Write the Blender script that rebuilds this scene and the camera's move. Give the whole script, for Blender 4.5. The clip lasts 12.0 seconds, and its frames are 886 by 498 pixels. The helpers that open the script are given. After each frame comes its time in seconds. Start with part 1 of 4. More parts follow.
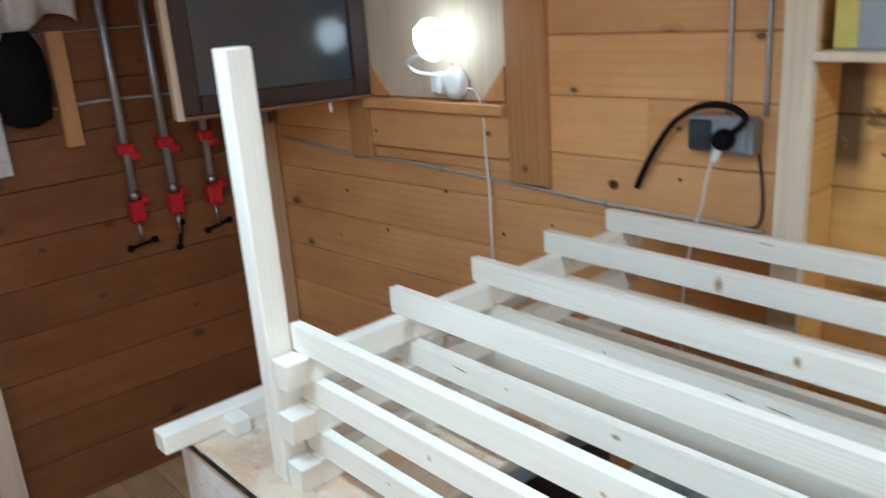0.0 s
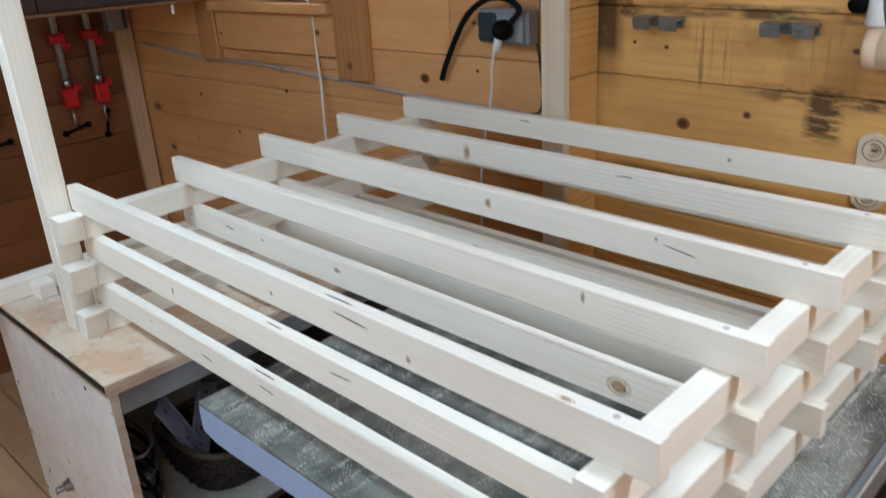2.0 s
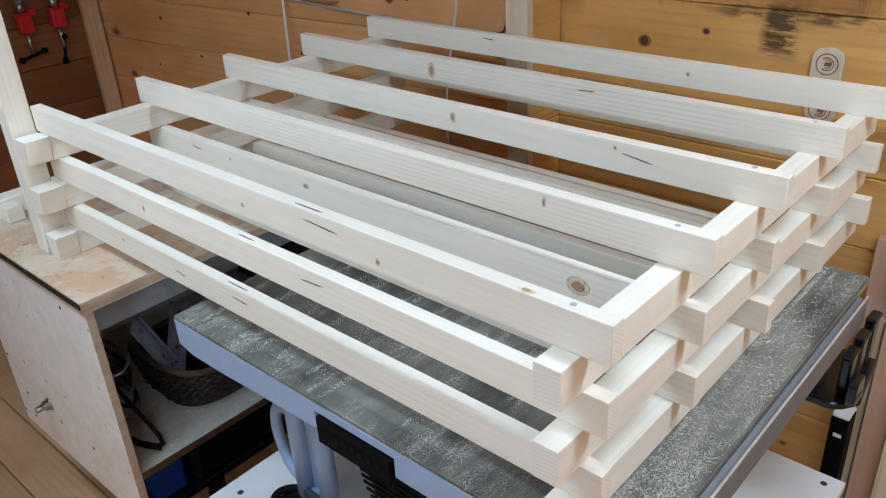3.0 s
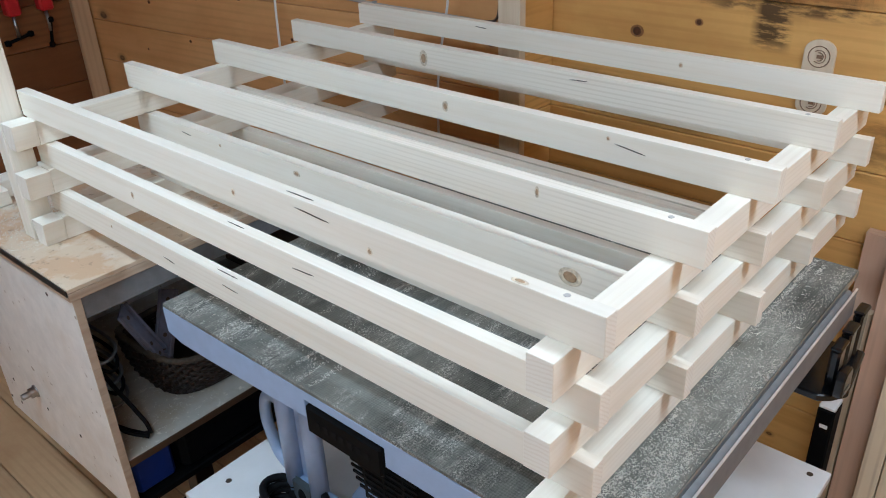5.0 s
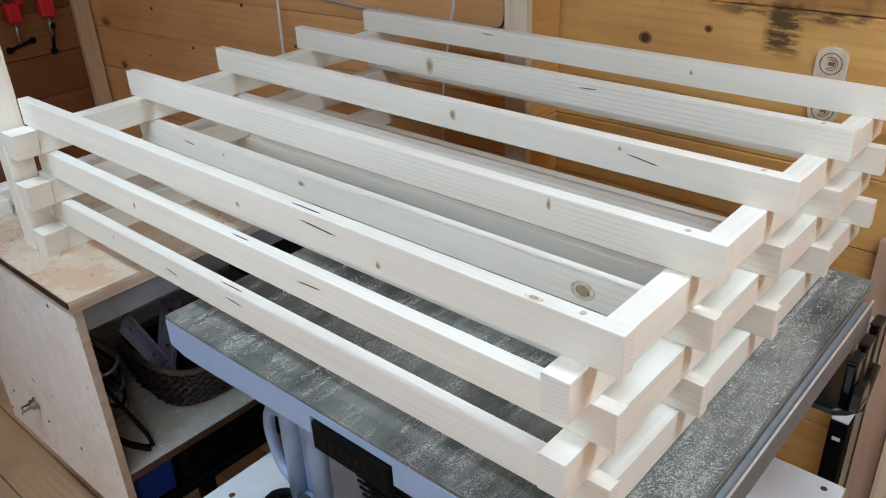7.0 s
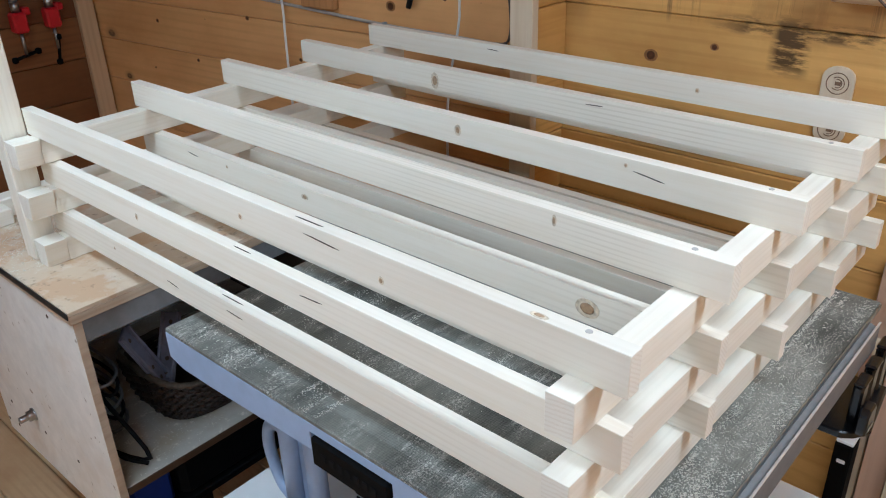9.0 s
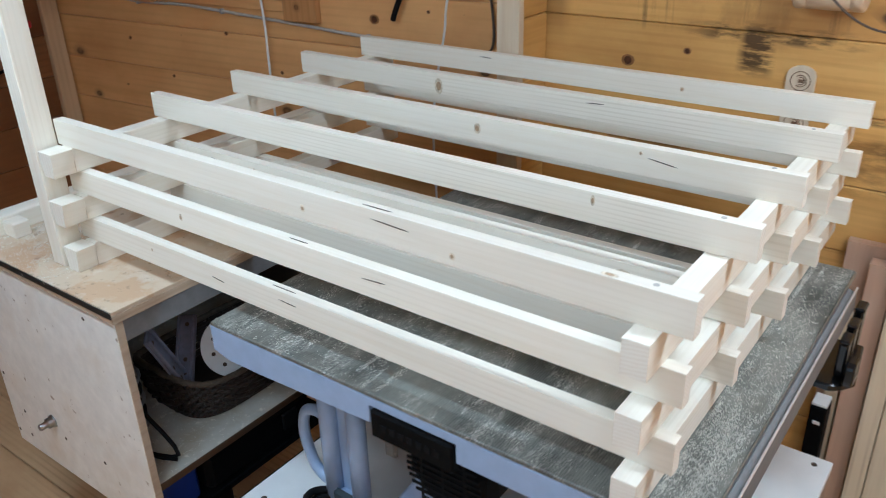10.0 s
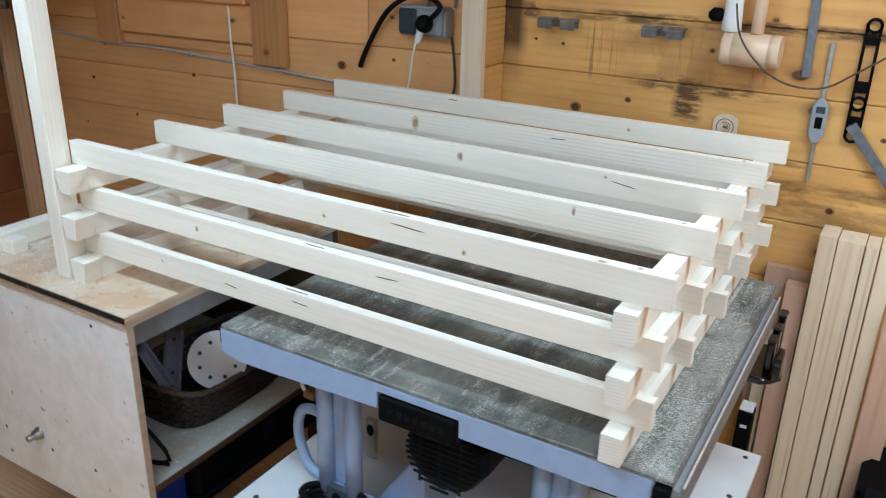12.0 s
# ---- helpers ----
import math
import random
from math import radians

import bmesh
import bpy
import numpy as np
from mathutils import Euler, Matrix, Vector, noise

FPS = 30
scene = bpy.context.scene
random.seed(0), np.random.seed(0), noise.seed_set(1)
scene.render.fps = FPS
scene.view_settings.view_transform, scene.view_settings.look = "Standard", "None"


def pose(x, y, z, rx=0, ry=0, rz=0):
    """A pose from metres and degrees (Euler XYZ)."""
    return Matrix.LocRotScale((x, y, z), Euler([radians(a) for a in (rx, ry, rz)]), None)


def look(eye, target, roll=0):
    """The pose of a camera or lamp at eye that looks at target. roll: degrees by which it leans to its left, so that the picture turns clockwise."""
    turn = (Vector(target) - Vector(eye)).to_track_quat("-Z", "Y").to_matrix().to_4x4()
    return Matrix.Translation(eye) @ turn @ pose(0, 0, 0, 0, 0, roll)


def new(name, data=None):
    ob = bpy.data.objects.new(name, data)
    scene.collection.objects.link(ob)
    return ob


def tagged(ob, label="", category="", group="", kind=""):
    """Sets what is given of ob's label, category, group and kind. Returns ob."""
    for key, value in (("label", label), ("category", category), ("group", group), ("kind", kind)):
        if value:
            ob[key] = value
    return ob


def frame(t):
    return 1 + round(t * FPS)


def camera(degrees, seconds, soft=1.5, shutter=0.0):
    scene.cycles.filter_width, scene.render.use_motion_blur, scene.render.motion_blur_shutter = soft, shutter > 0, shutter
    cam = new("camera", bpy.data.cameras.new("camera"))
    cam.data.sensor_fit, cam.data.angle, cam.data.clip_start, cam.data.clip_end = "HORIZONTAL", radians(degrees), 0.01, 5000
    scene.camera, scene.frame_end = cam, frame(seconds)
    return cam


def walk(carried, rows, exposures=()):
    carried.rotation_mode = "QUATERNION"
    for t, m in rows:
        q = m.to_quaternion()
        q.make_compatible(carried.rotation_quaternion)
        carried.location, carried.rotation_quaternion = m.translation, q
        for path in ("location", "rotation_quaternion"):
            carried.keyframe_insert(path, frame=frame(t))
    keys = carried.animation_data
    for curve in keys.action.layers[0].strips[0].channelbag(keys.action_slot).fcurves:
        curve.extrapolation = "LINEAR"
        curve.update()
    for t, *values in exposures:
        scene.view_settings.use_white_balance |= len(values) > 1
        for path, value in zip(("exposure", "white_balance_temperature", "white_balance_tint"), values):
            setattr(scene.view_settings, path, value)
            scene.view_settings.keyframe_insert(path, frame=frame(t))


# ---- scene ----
cam = camera(57.4, 12.0, soft=1.05, shutter=0.5)
PATH = [
    (0, (-0.002, -0.065, 1.525), (1.239, 1.38, 0.916), -4.1),
    (0.5, (0.089, -0.194, 1.454), (1.351, 1.2, 0.775), -5.2),
    (1, (0.146, -0.351, 1.448), (1.385, 1.051, 0.744), -4.7),
    (1.5, (0.129, -0.445, 1.442), (1.398, 0.931, 0.736), -4.1),
    (2, (0.101, -0.484, 1.433), (1.399, 0.828, 0.663), -3.4),
    (2.5, (0.081, -0.515, 1.407), (1.377, 0.726, 0.523), -3.3),
    (3, (0.064, -0.521, 1.418), (1.358, 0.692, 0.493), -3.4),
    (5, (0.064, -0.513, 1.417), (1.367, 0.67, 0.466), -2.5),
    (5.5, (0.074, -0.507, 1.411), (1.371, 0.67, 0.446), -2.6),
    (6, (0.08, -0.493, 1.412), (1.371, 0.696, 0.454), -2.4),
    (6.5, (0.082, -0.484, 1.415), (1.375, 0.708, 0.462), -2.4),
    (7, (0.079, -0.486, 1.415), (1.383, 0.703, 0.475), -2.6),
    (9, (0.084, -0.477, 1.411), (1.4, 0.726, 0.503), -1.9),
    (9.5, (0.061, -0.464, 1.404), (1.384, 0.752, 0.526), -2.0),
    (10, (-0.129, -0.425, 1.426), (1.304, 0.66, 0.548), -1.7),
    (10.5, (-0.312, -0.371, 1.444), (1.234, 0.604, 0.632), -1.6),
    (11, (-0.393, -0.368, 1.457), (1.191, 0.571, 0.676), -1.4),
    (11.5, (-0.423, -0.368, 1.463), (1.174, 0.561, 0.698), -1.2),
    (12, (-0.4, -0.422, 1.428), (1.199, 0.516, 0.677), 1.4),
]
walk(cam, [(t, look(eye, target, roll)) for t, eye, target, roll in PATH], exposures=[(0.0, 0.37, 4960, -4), (0.6, 0.20, 4900, -4), (1.3, 0.0, 5020, -1), (2.2, 0.02, 5190, 1), (9.5, 0.05, 5190, 1), (10.5, 0.22, 5040, -3), (12.0, 0.26, 5040, -3)])

# ---- light ----
world = bpy.data.worlds.new("world")
scene.world = world
world.use_nodes = True
sky = world.node_tree.nodes.new("ShaderNodeTexSky")
sky.sky_type, sky.sun_disc, sky.sun_elevation, sky.sun_rotation = "NISHITA", False, radians(35), radians(250)
world.node_tree.links.new(sky.outputs[0], world.node_tree.nodes["Background"].inputs[0])
world.node_tree.nodes["Background"].inputs[1].default_value = 0.1


def area_lamp(name, eye, target, sx, sy, watts, colour):
    data = bpy.data.lights.new(name, "AREA")
    data.shape, data.size, data.size_y, data.energy, data.color = "RECTANGLE", sx, sy, watts, colour
    ob = new(name, data)
    ob.matrix_world = look(eye, target)
    return ob


CEIL = 2.02
FLOOR = -0.28
# First two follow the cast shadows; the third is fill added for the left.
LAMPS = ((1.05, -0.95, 15.5, (0.94, 0.97, 1.0)), (-0.50, -0.95, 9.5, (0.82, 0.92, 1.0)), (0.05, 0.85, 15.5, (0.82, 0.92, 1.0)))
for lx, ly, watts, tint in LAMPS:
    area_lamp("ceiling_light_glow", (lx, ly, CEIL - 0.12), (lx, ly, 0), 0.16, 1.15, watts, tint)
area_lamp("window_daylight", (-1.36, 0.0, 1.25), (1.0, 0.1, 0.9), 1.3, 0.9, 3, (0.66, 0.84, 1.0))
bulb_data = bpy.data.lights.new("bulb_glow", "POINT")
bulb_data.energy, bulb_data.color, bulb_data.shadow_soft_size = 21.0, (1.0, 0.95, 0.86), 0.04
new("bulb_glow", bulb_data).location = (1.70, 1.90, 1.40)


# ---- materials ----
def mat(name, rough=0.5, metal=0.0):
    m = bpy.data.materials.new(name)
    m.use_nodes = True
    b = m.node_tree.nodes["Principled BSDF"]
    b.inputs["Roughness"].default_value, b.inputs["Metallic"].default_value = rough, metal
    return m, m.node_tree.nodes, m.node_tree.links, b


def ramp_node(nodes, stops):
    r = nodes.new("ShaderNodeValToRGB")
    while len(r.color_ramp.elements) < len(stops):
        r.color_ramp.elements.new(0.5)
    for e, (p, c) in zip(r.color_ramp.elements, stops):
        e.position, e.color = p, (*c, 1)
    return r


def coords(nodes, links, scale, spread=7.0):
    tc, info = nodes.new("ShaderNodeTexCoord"), nodes.new("ShaderNodeObjectInfo")
    mul = nodes.new("ShaderNodeMath")
    mul.operation, mul.inputs[1].default_value = "MULTIPLY", spread
    links.new(info.outputs["Random"], mul.inputs[0])
    add = nodes.new("ShaderNodeVectorMath")
    links.new(tc.outputs["Object"], add.inputs[0])
    links.new(mul.outputs[0], add.inputs[1])
    mp = nodes.new("ShaderNodeMapping")
    mp.inputs["Scale"].default_value = scale
    links.new(add.outputs[0], mp.inputs[0])
    return mp.outputs[0], info.outputs["Random"]


def noise_node(nodes, links, vec, scale, detail=4.0, rough=0.55):
    n = nodes.new("ShaderNodeTexNoise")
    n.inputs["Scale"].default_value, n.inputs["Detail"].default_value, n.inputs["Roughness"].default_value = scale, detail, rough
    links.new(vec, n.inputs["Vector"])
    return n.outputs["Fac"]


def mix_col(nodes, links, fac, a, b, mode="MIX"):
    m = nodes.new("ShaderNodeMix")
    m.data_type, m.blend_type = "RGBA", mode
    for sock, v in ((m.inputs[0], fac), (m.inputs[6], a), (m.inputs[7], b)):
        if hasattr(v, "is_linked"):
            links.new(v, sock)
        else:
            sock.default_value = v if isinstance(v, float) else (*v, 1)
    return m.outputs[2]


def bump(nodes, links, b, height, strength, dist=0.002):
    n = nodes.new("ShaderNodeBump")
    n.inputs["Strength"].default_value, n.inputs["Distance"].default_value = strength, dist
    links.new(height, n.inputs["Height"])
    links.new(n.outputs[0], b.inputs["Normal"])


def wood(name, light, dark, axis, knot=None, rough=0.55, grain=26.0, knot_scale=(0.0, 4.5, 6.5), knot_size=0.07, vary=0.12, rings=0.0, ring_scale=42.0, blotch=0.0):
    """Sawn softwood: long grain along an axis, tone changing from piece to piece, sparse knots."""
    m, nodes, links, b = mat(name, rough)
    s = [grain] * 3
    s["xyz".index(axis)] = grain * 0.045
    vec, rnd = coords(nodes, links, s)
    g = noise_node(nodes, links, vec, 1.0, 5.0, 0.6)
    r = ramp_node(nodes, [(0.30, dark), (0.55, light)])
    links.new(g, r.inputs[0])
    vec2, _ = coords(nodes, links, (2.5, 2.5, 2.5))
    big = noise_node(nodes, links, vec2, 1.0, 2.0)
    col = mix_col(nodes, links, big, r.outputs[0], light)
    if blotch:
        bs = [1.6, 1.6, 1.6]
        bs["xyz".index(axis)] = 0.9
        bv, _ = coords(nodes, links, bs, 9.0)
        bn = noise_node(nodes, links, bv, 1.6, 6.0, 0.65)
        br = ramp_node(nodes, [(0.42, (0, 0, 0)), (0.72, (blotch,) * 3)])
        links.new(bn, br.inputs[0])
        col = mix_col(nodes, links, br.outputs[0], col, (dark[0] * 0.72, dark[1] * 0.58, dark[2] * 0.5))
    hv = nodes.new("ShaderNodeHueSaturation")
    mr = nodes.new("ShaderNodeMapRange")
    mr.inputs[3].default_value, mr.inputs[4].default_value = 1 - vary, 1 + vary * 0.6
    links.new(rnd, mr.inputs[0])
    links.new(mr.outputs[0], hv.inputs["Value"])
    links.new(col, hv.inputs["Color"])
    col = hv.outputs[0]
    if knot:
        kv, _ = coords(nodes, links, knot_scale)
        sep, com = nodes.new("ShaderNodeSeparateXYZ"), nodes.new("ShaderNodeCombineXYZ")
        links.new(kv, sep.inputs[0])
        links.new(sep.outputs[0 if knot_scale[0] else 1], com.inputs[0])
        links.new(sep.outputs[2], com.inputs[1])
        v = nodes.new("ShaderNodeTexVoronoi")
        v.voronoi_dimensions = "2D"
        v.inputs["Scale"].default_value = 1.0
        links.new(com.outputs[0], v.inputs["Vector"])
        size = nodes.new("ShaderNodeMapRange")
        size.inputs[1].default_value, size.inputs[2].default_value, size.inputs[3].default_value, size.inputs[4].default_value = 0.62, 1.0, 0.02, 1.1
        tone = nodes.new("ShaderNodeSeparateColor")
        links.new(v.outputs["Color"], tone.inputs[0])
        links.new(tone.outputs[0], size.inputs[0])
        rel = nodes.new("ShaderNodeMath")
        rel.operation = "DIVIDE"
        links.new(v.outputs["Distance"], rel.inputs[0])
        links.new(size.outputs[0], rel.inputs[1])
        kr = ramp_node(nodes, [(0.0, (0.75, 0.75, 0.75)), (knot_size * 0.7, (0.95, 0.95, 0.95)), (knot_size * 1.1, (0.3, 0.3, 0.3)), (knot_size * 2.2, (0, 0, 0))])
        links.new(rel.outputs[0], kr.inputs[0])
        col = mix_col(nodes, links, kr.outputs[0], col, knot)
    if rings:
        rs_ = [1.0] * 3
        rs_["xyz".index(axis)] = 0.035
        rv, _ = coords(nodes, links, rs_, 3.0)
        w = nodes.new("ShaderNodeTexWave")
        w.wave_type, w.rings_direction = "RINGS", axis.upper()
        w.inputs["Scale"].default_value, w.inputs["Distortion"].default_value = ring_scale, 5.0
        w.inputs["Detail"].default_value, w.inputs["Detail Scale"].default_value = 2.0, 0.6
        links.new(rv, w.inputs["Vector"])
        wr = ramp_node(nodes, [(0.55, (0, 0, 0)), (0.95, (rings,) * 3)])
        links.new(w.outputs["Fac"], wr.inputs[0])
        fade = nodes.new("ShaderNodeMath")
        fade.operation = "MULTIPLY"
        links.new(wr.outputs[0], fade.inputs[0])
        patch = nodes.new("ShaderNodeMapRange")
        patch.inputs[1].default_value, patch.inputs[2].default_value = 0.42, 0.66
        links.new(big, patch.inputs[0])
        links.new(patch.outputs[0], fade.inputs[1])
        col = mix_col(nodes, links, fade.outputs[0], col, tuple(c * 0.82 for c in dark))
    links.new(col, b.inputs["Base Color"])
    bump(nodes, links, b, g, 0.35)
    return m


def plain(name, colour, rough=0.5, metal=0.0, speck=0.15, scale=40.0, bumpy=0.1):
    m, nodes, links, b = mat(name, rough, metal)
    vec, _ = coords(nodes, links, (1, 1, 1))
    n = noise_node(nodes, links, vec, scale, 5.0)
    n2 = noise_node(nodes, links, vec, scale * 0.1, 3.0)
    lo = tuple(c * (1 - speck) for c in colour)
    hi = tuple(min(1, c * (1 + speck)) for c in colour)
    r = ramp_node(nodes, [(0.3, lo), (0.7, hi)])
    links.new(n, r.inputs[0])
    r2 = ramp_node(nodes, [(0.3, (1 - speck,) * 3), (0.7, (1.0,) * 3)])
    links.new(n2, r2.inputs[0])
    links.new(mix_col(nodes, links, 1.0, r.outputs[0], r2.outputs[0], "MULTIPLY"), b.inputs["Base Color"])
    bump(nodes, links, b, n, bumpy, 0.001)
    return m


PALE, PALE_D = (0.84, 0.778, 0.665), (0.76, 0.675, 0.53)
PINE_X = wood("planed_spruce_x", PALE, PALE_D, "x", None, 0.62, 75.0, vary=0.06, rings=0.26)
PINE_Y = wood("planed_spruce_y", PALE, PALE_D, "y", None, 0.62, 75.0, vary=0.06, rings=0.26)
PINE_LINED = wood("close_grained_spruce_y", PALE, PALE_D, "y", None, 0.62, 75.0, vary=0.06, rings=0.55, ring_scale=58.0)
PINE_Z = wood("planed_spruce_z", PALE, PALE_D, "z", None, 0.62, 75.0, vary=0.06, rings=0.26)


def sawn_end():
    """Cut ends of the battens: growth rings as fine curved stripes."""
    m, nodes, links, b = mat("sawn_spruce_end", 0.7)
    vec, _ = coords(nodes, links, (1, 1, 1), 0.4)
    w = nodes.new("ShaderNodeTexWave")
    w.wave_type, w.rings_direction = "RINGS", "SPHERICAL"
    w.inputs["Scale"].default_value, w.inputs["Distortion"].default_value, w.inputs["Detail Scale"].default_value = 70.0, 2.0, 1.0
    links.new(vec, w.inputs["Vector"])
    n = noise_node(nodes, links, vec, 260.0, 4.0, 0.7)
    r = ramp_node(nodes, [(0.35, (0.82, 0.765, 0.67)), (0.95, (0.72, 0.645, 0.53))])
    links.new(w.outputs["Fac"], r.inputs[0])
    links.new(mix_col(nodes, links, n, r.outputs[0], (0.80, 0.74, 0.64)), b.inputs["Base Color"])
    bump(nodes, links, b, n, 0.5, 0.001)
    return m


END = sawn_end()
# Dark copy of the log wood: the north wall's shade is in its colour.
LOG_SHADE_L, LOG_SHADE_D, LOG_K = (0.225, 0.090, 0.030), (0.155, 0.060, 0.019), (0.07, 0.026, 0.012)
LOG_SHADED = wood("varnished_log_shaded", LOG_SHADE_L, LOG_SHADE_D, "y", LOG_K, 0.40, 22.0, (0.0, 3.6, 5.6), 0.085, rings=0.30, ring_scale=15.0, blotch=0.8)
# Same log wood in a lifted tone, to brighten the window wall.
LOG_W = wood("varnished_log_window", (0.82, 0.47, 0.19), (0.66, 0.335, 0.12), "y", LOG_K, 0.40, 22.0, (0.0, 3.6, 5.6), 0.085, rings=0.30, ring_scale=15.0, blotch=0.5)
LOG_X = wood("varnished_ceiling_board", (0.72, 0.42, 0.165), (0.50, 0.25, 0.085), "x", LOG_K, 0.40, 22.0, (3.6, 0.0, 5.6), 0.085, rings=0.30, ring_scale=15.0, blotch=0.8)
TRIM_PALE = wood("pale_corner_trim", (0.62, 0.42, 0.24), (0.48, 0.30, 0.16), "z", LOG_K, 0.45, 30.0, (0.0, 5.0, 5.0), 0.05, rings=0.4, ring_scale=20.0)
TRIM_Z = wood("varnished_trim_z", (0.58, 0.31, 0.12), (0.45, 0.21, 0.075), "z", LOG_K, 0.40, 30.0, (0.0, 5.0, 5.0), 0.05, rings=0.5, ring_scale=20.0, blotch=0.5)
POST_Z = wood("raw_post_z", (0.74, 0.63, 0.47), (0.60, 0.47, 0.31), "z", (0.2, 0.1, 0.05), 0.6, 40.0, rings=0.4, ring_scale=24.0, blotch=0.25)
PLANK_Z = wood("larch_plank_z", (0.84, 0.71, 0.51), (0.66, 0.51, 0.34), "z", None, 0.5, 45.0, vary=0.12, rings=0.6)
PINK_Z = wood("douglas_plank_z", (0.70, 0.48, 0.345), (0.58, 0.37, 0.25), "z", None, 0.5, 45.0, rings=0.45, ring_scale=26.0)


def worn_top():
    """Plywood worktop with sanded pale patches, orange worn patches and grey dirt."""
    m = wood("worn_plywood", (0.68, 0.54, 0.39), (0.56, 0.42, 0.28), "y", None, 0.5, 14.0)
    nodes, links = m.node_tree.nodes, m.node_tree.links
    b = nodes["Principled BSDF"]
    col = b.inputs["Base Color"].links[0].from_socket
    vec, _ = coords(nodes, links, (1, 1, 1))
    for scale, lo, hi, tint, most in ((7.0, 0.50, 0.56, (0.50, 0.27, 0.12), 0.5), (16.0, 0.55, 0.72, (0.72, 0.68, 0.62), 0.8), (45.0, 0.60, 0.70, (0.20, 0.13, 0.08), 0.6)):
        n = noise_node(nodes, links, vec, scale, 5.0, 0.6)
        r = ramp_node(nodes, [(lo, (0, 0, 0)), (hi, (most,) * 3)])
        links.new(n, r.inputs[0])
        col = mix_col(nodes, links, r.outputs[0], col, tint)
    links.new(col, b.inputs["Base Color"])
    return m


def scuffed(name, base, marks, rough=0.45):
    """Painted board with scattered small chips and scuffs."""
    m = plain(name, base, rough, 0, 0.07, 30.0, 0.05)
    nodes, links = m.node_tree.nodes, m.node_tree.links
    b = nodes["Principled BSDF"]
    col = b.inputs["Base Color"].links[0].from_socket
    vec, _ = coords(nodes, links, (1, 1, 1))
    for scale, lo, hi, tint, most in marks:
        n = noise_node(nodes, links, vec, scale, 5.0, 0.6)
        r = ramp_node(nodes, [(lo, (0, 0, 0)), (hi, (most,) * 3)])
        links.new(n, r.inputs[0])
        col = mix_col(nodes, links, r.outputs[0], col, tint)
    links.new(col, b.inputs["Base Color"])
    return m


PLY = worn_top()
PLY_EDGE = wood("plywood_edge", (0.52, 0.41, 0.30), (0.33, 0.23, 0.15), "x", None, 0.6, 60.0)
FLOOR_W = wood("dusty_floorboard", (0.64, 0.45, 0.25), (0.45, 0.29, 0.14), "y", None, 0.65, 16.0, rings=0.5, ring_scale=18.0, blotch=0.6)
WHITE_PANEL = scuffed("whitewashed_panel", (0.80, 0.765, 0.71), ((38.0, 0.66, 0.70, (0.30, 0.22, 0.15), 0.8), (6.0, 0.52, 0.75, (0.66, 0.58, 0.48), 0.7)))
DUSTY_SHELF = scuffed("dusty_shelf", (0.50, 0.475, 0.42), ((9.0, 0.45, 0.65, (0.40, 0.33, 0.23), 0.8), (60.0, 0.60, 0.68, (0.75, 0.70, 0.60), 0.7)))
WORN_BLACK = scuffed("worn_black_edging", (0.012, 0.012, 0.013), ((30.0, 0.66, 0.72, (0.55, 0.50, 0.44), 0.9),))
MELAMINE = plain("white_melamine", (0.78, 0.78, 0.78), 0.35, 0, 0.03, 20.0, 0.02)
BLUE_PAINT = plain("blue_grey_paint", (0.33, 0.42, 0.60), 0.35, 0, 0.06, 30.0, 0.03)
# Base and specular set very low, to deepen the dark under the saw.
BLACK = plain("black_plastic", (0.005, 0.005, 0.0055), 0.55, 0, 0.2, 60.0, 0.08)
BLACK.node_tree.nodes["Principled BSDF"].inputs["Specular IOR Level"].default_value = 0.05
BLACK_GLOSS = plain("black_glossy_plastic", (0.006, 0.006, 0.007), 0.22, 0, 0.2, 60.0, 0.05)
RUBBER = plain("black_rubber", (0.009, 0.009, 0.010), 0.65, 0, 0.2, 60.0, 0.08)
RUBBER.node_tree.nodes["Principled BSDF"].inputs["Specular IOR Level"].default_value = 0.07
STEEL = plain("dull_steel", (0.42, 0.43, 0.44), 0.35, 1.0, 0.1, 50.0, 0.05)
ALU = plain("aluminium_rail", (0.22, 0.225, 0.235), 0.45, 0.2, 0.1, 50.0, 0.05)
BRIGHT_ALU = plain("bright_aluminium", (0.72, 0.73, 0.74), 0.3, 0.6, 0.1, 50.0, 0.05)
TOOL_GREY = plain("dull_tool_steel", (0.20, 0.215, 0.245), 0.4, 0.3, 0.2, 50.0, 0.05)
TUBE_GREY = plain("galvanised_tube", (0.46, 0.50, 0.54), 0.4, 0.7, 0.15, 50.0, 0.05)
CABLE_GREY = plain("grey_cable", (0.48, 0.45, 0.41), 0.5, 0, 0.1, 50.0, 0.05)
CORD = plain("brown_cord", (0.09, 0.06, 0.045), 0.5, 0, 0.1, 50.0, 0.05)
BRACKET_GREY = plain("dull_bracket_steel", (0.30, 0.305, 0.31), 0.3, 0.65, 0.2, 50.0, 0.1)
KNOT_DARK = plain("dark_log_knot", (0.10, 0.035, 0.014), 0.45, 0, 0.4, 120.0, 0.1)
KNOT_RING = plain("log_knot_ring", (0.32, 0.15, 0.05), 0.45, 0, 0.3, 120.0, 0.1)
DUST = plain("pale_wood_dust", (0.80, 0.78, 0.71), 0.8, 0, 0.1, 80.0, 0.1)
RED = plain("red_enamel", (0.55, 0.012, 0.022), 0.35, 0, 0.1, 30.0, 0.03)
WHITE_PL = plain("white_plastic", (0.80, 0.80, 0.79), 0.35, 0, 0.03, 30.0, 0.02)
GREY_PL = plain("grey_plastic", (0.32, 0.35, 0.38), 0.45, 0, 0.05, 30.0, 0.02)
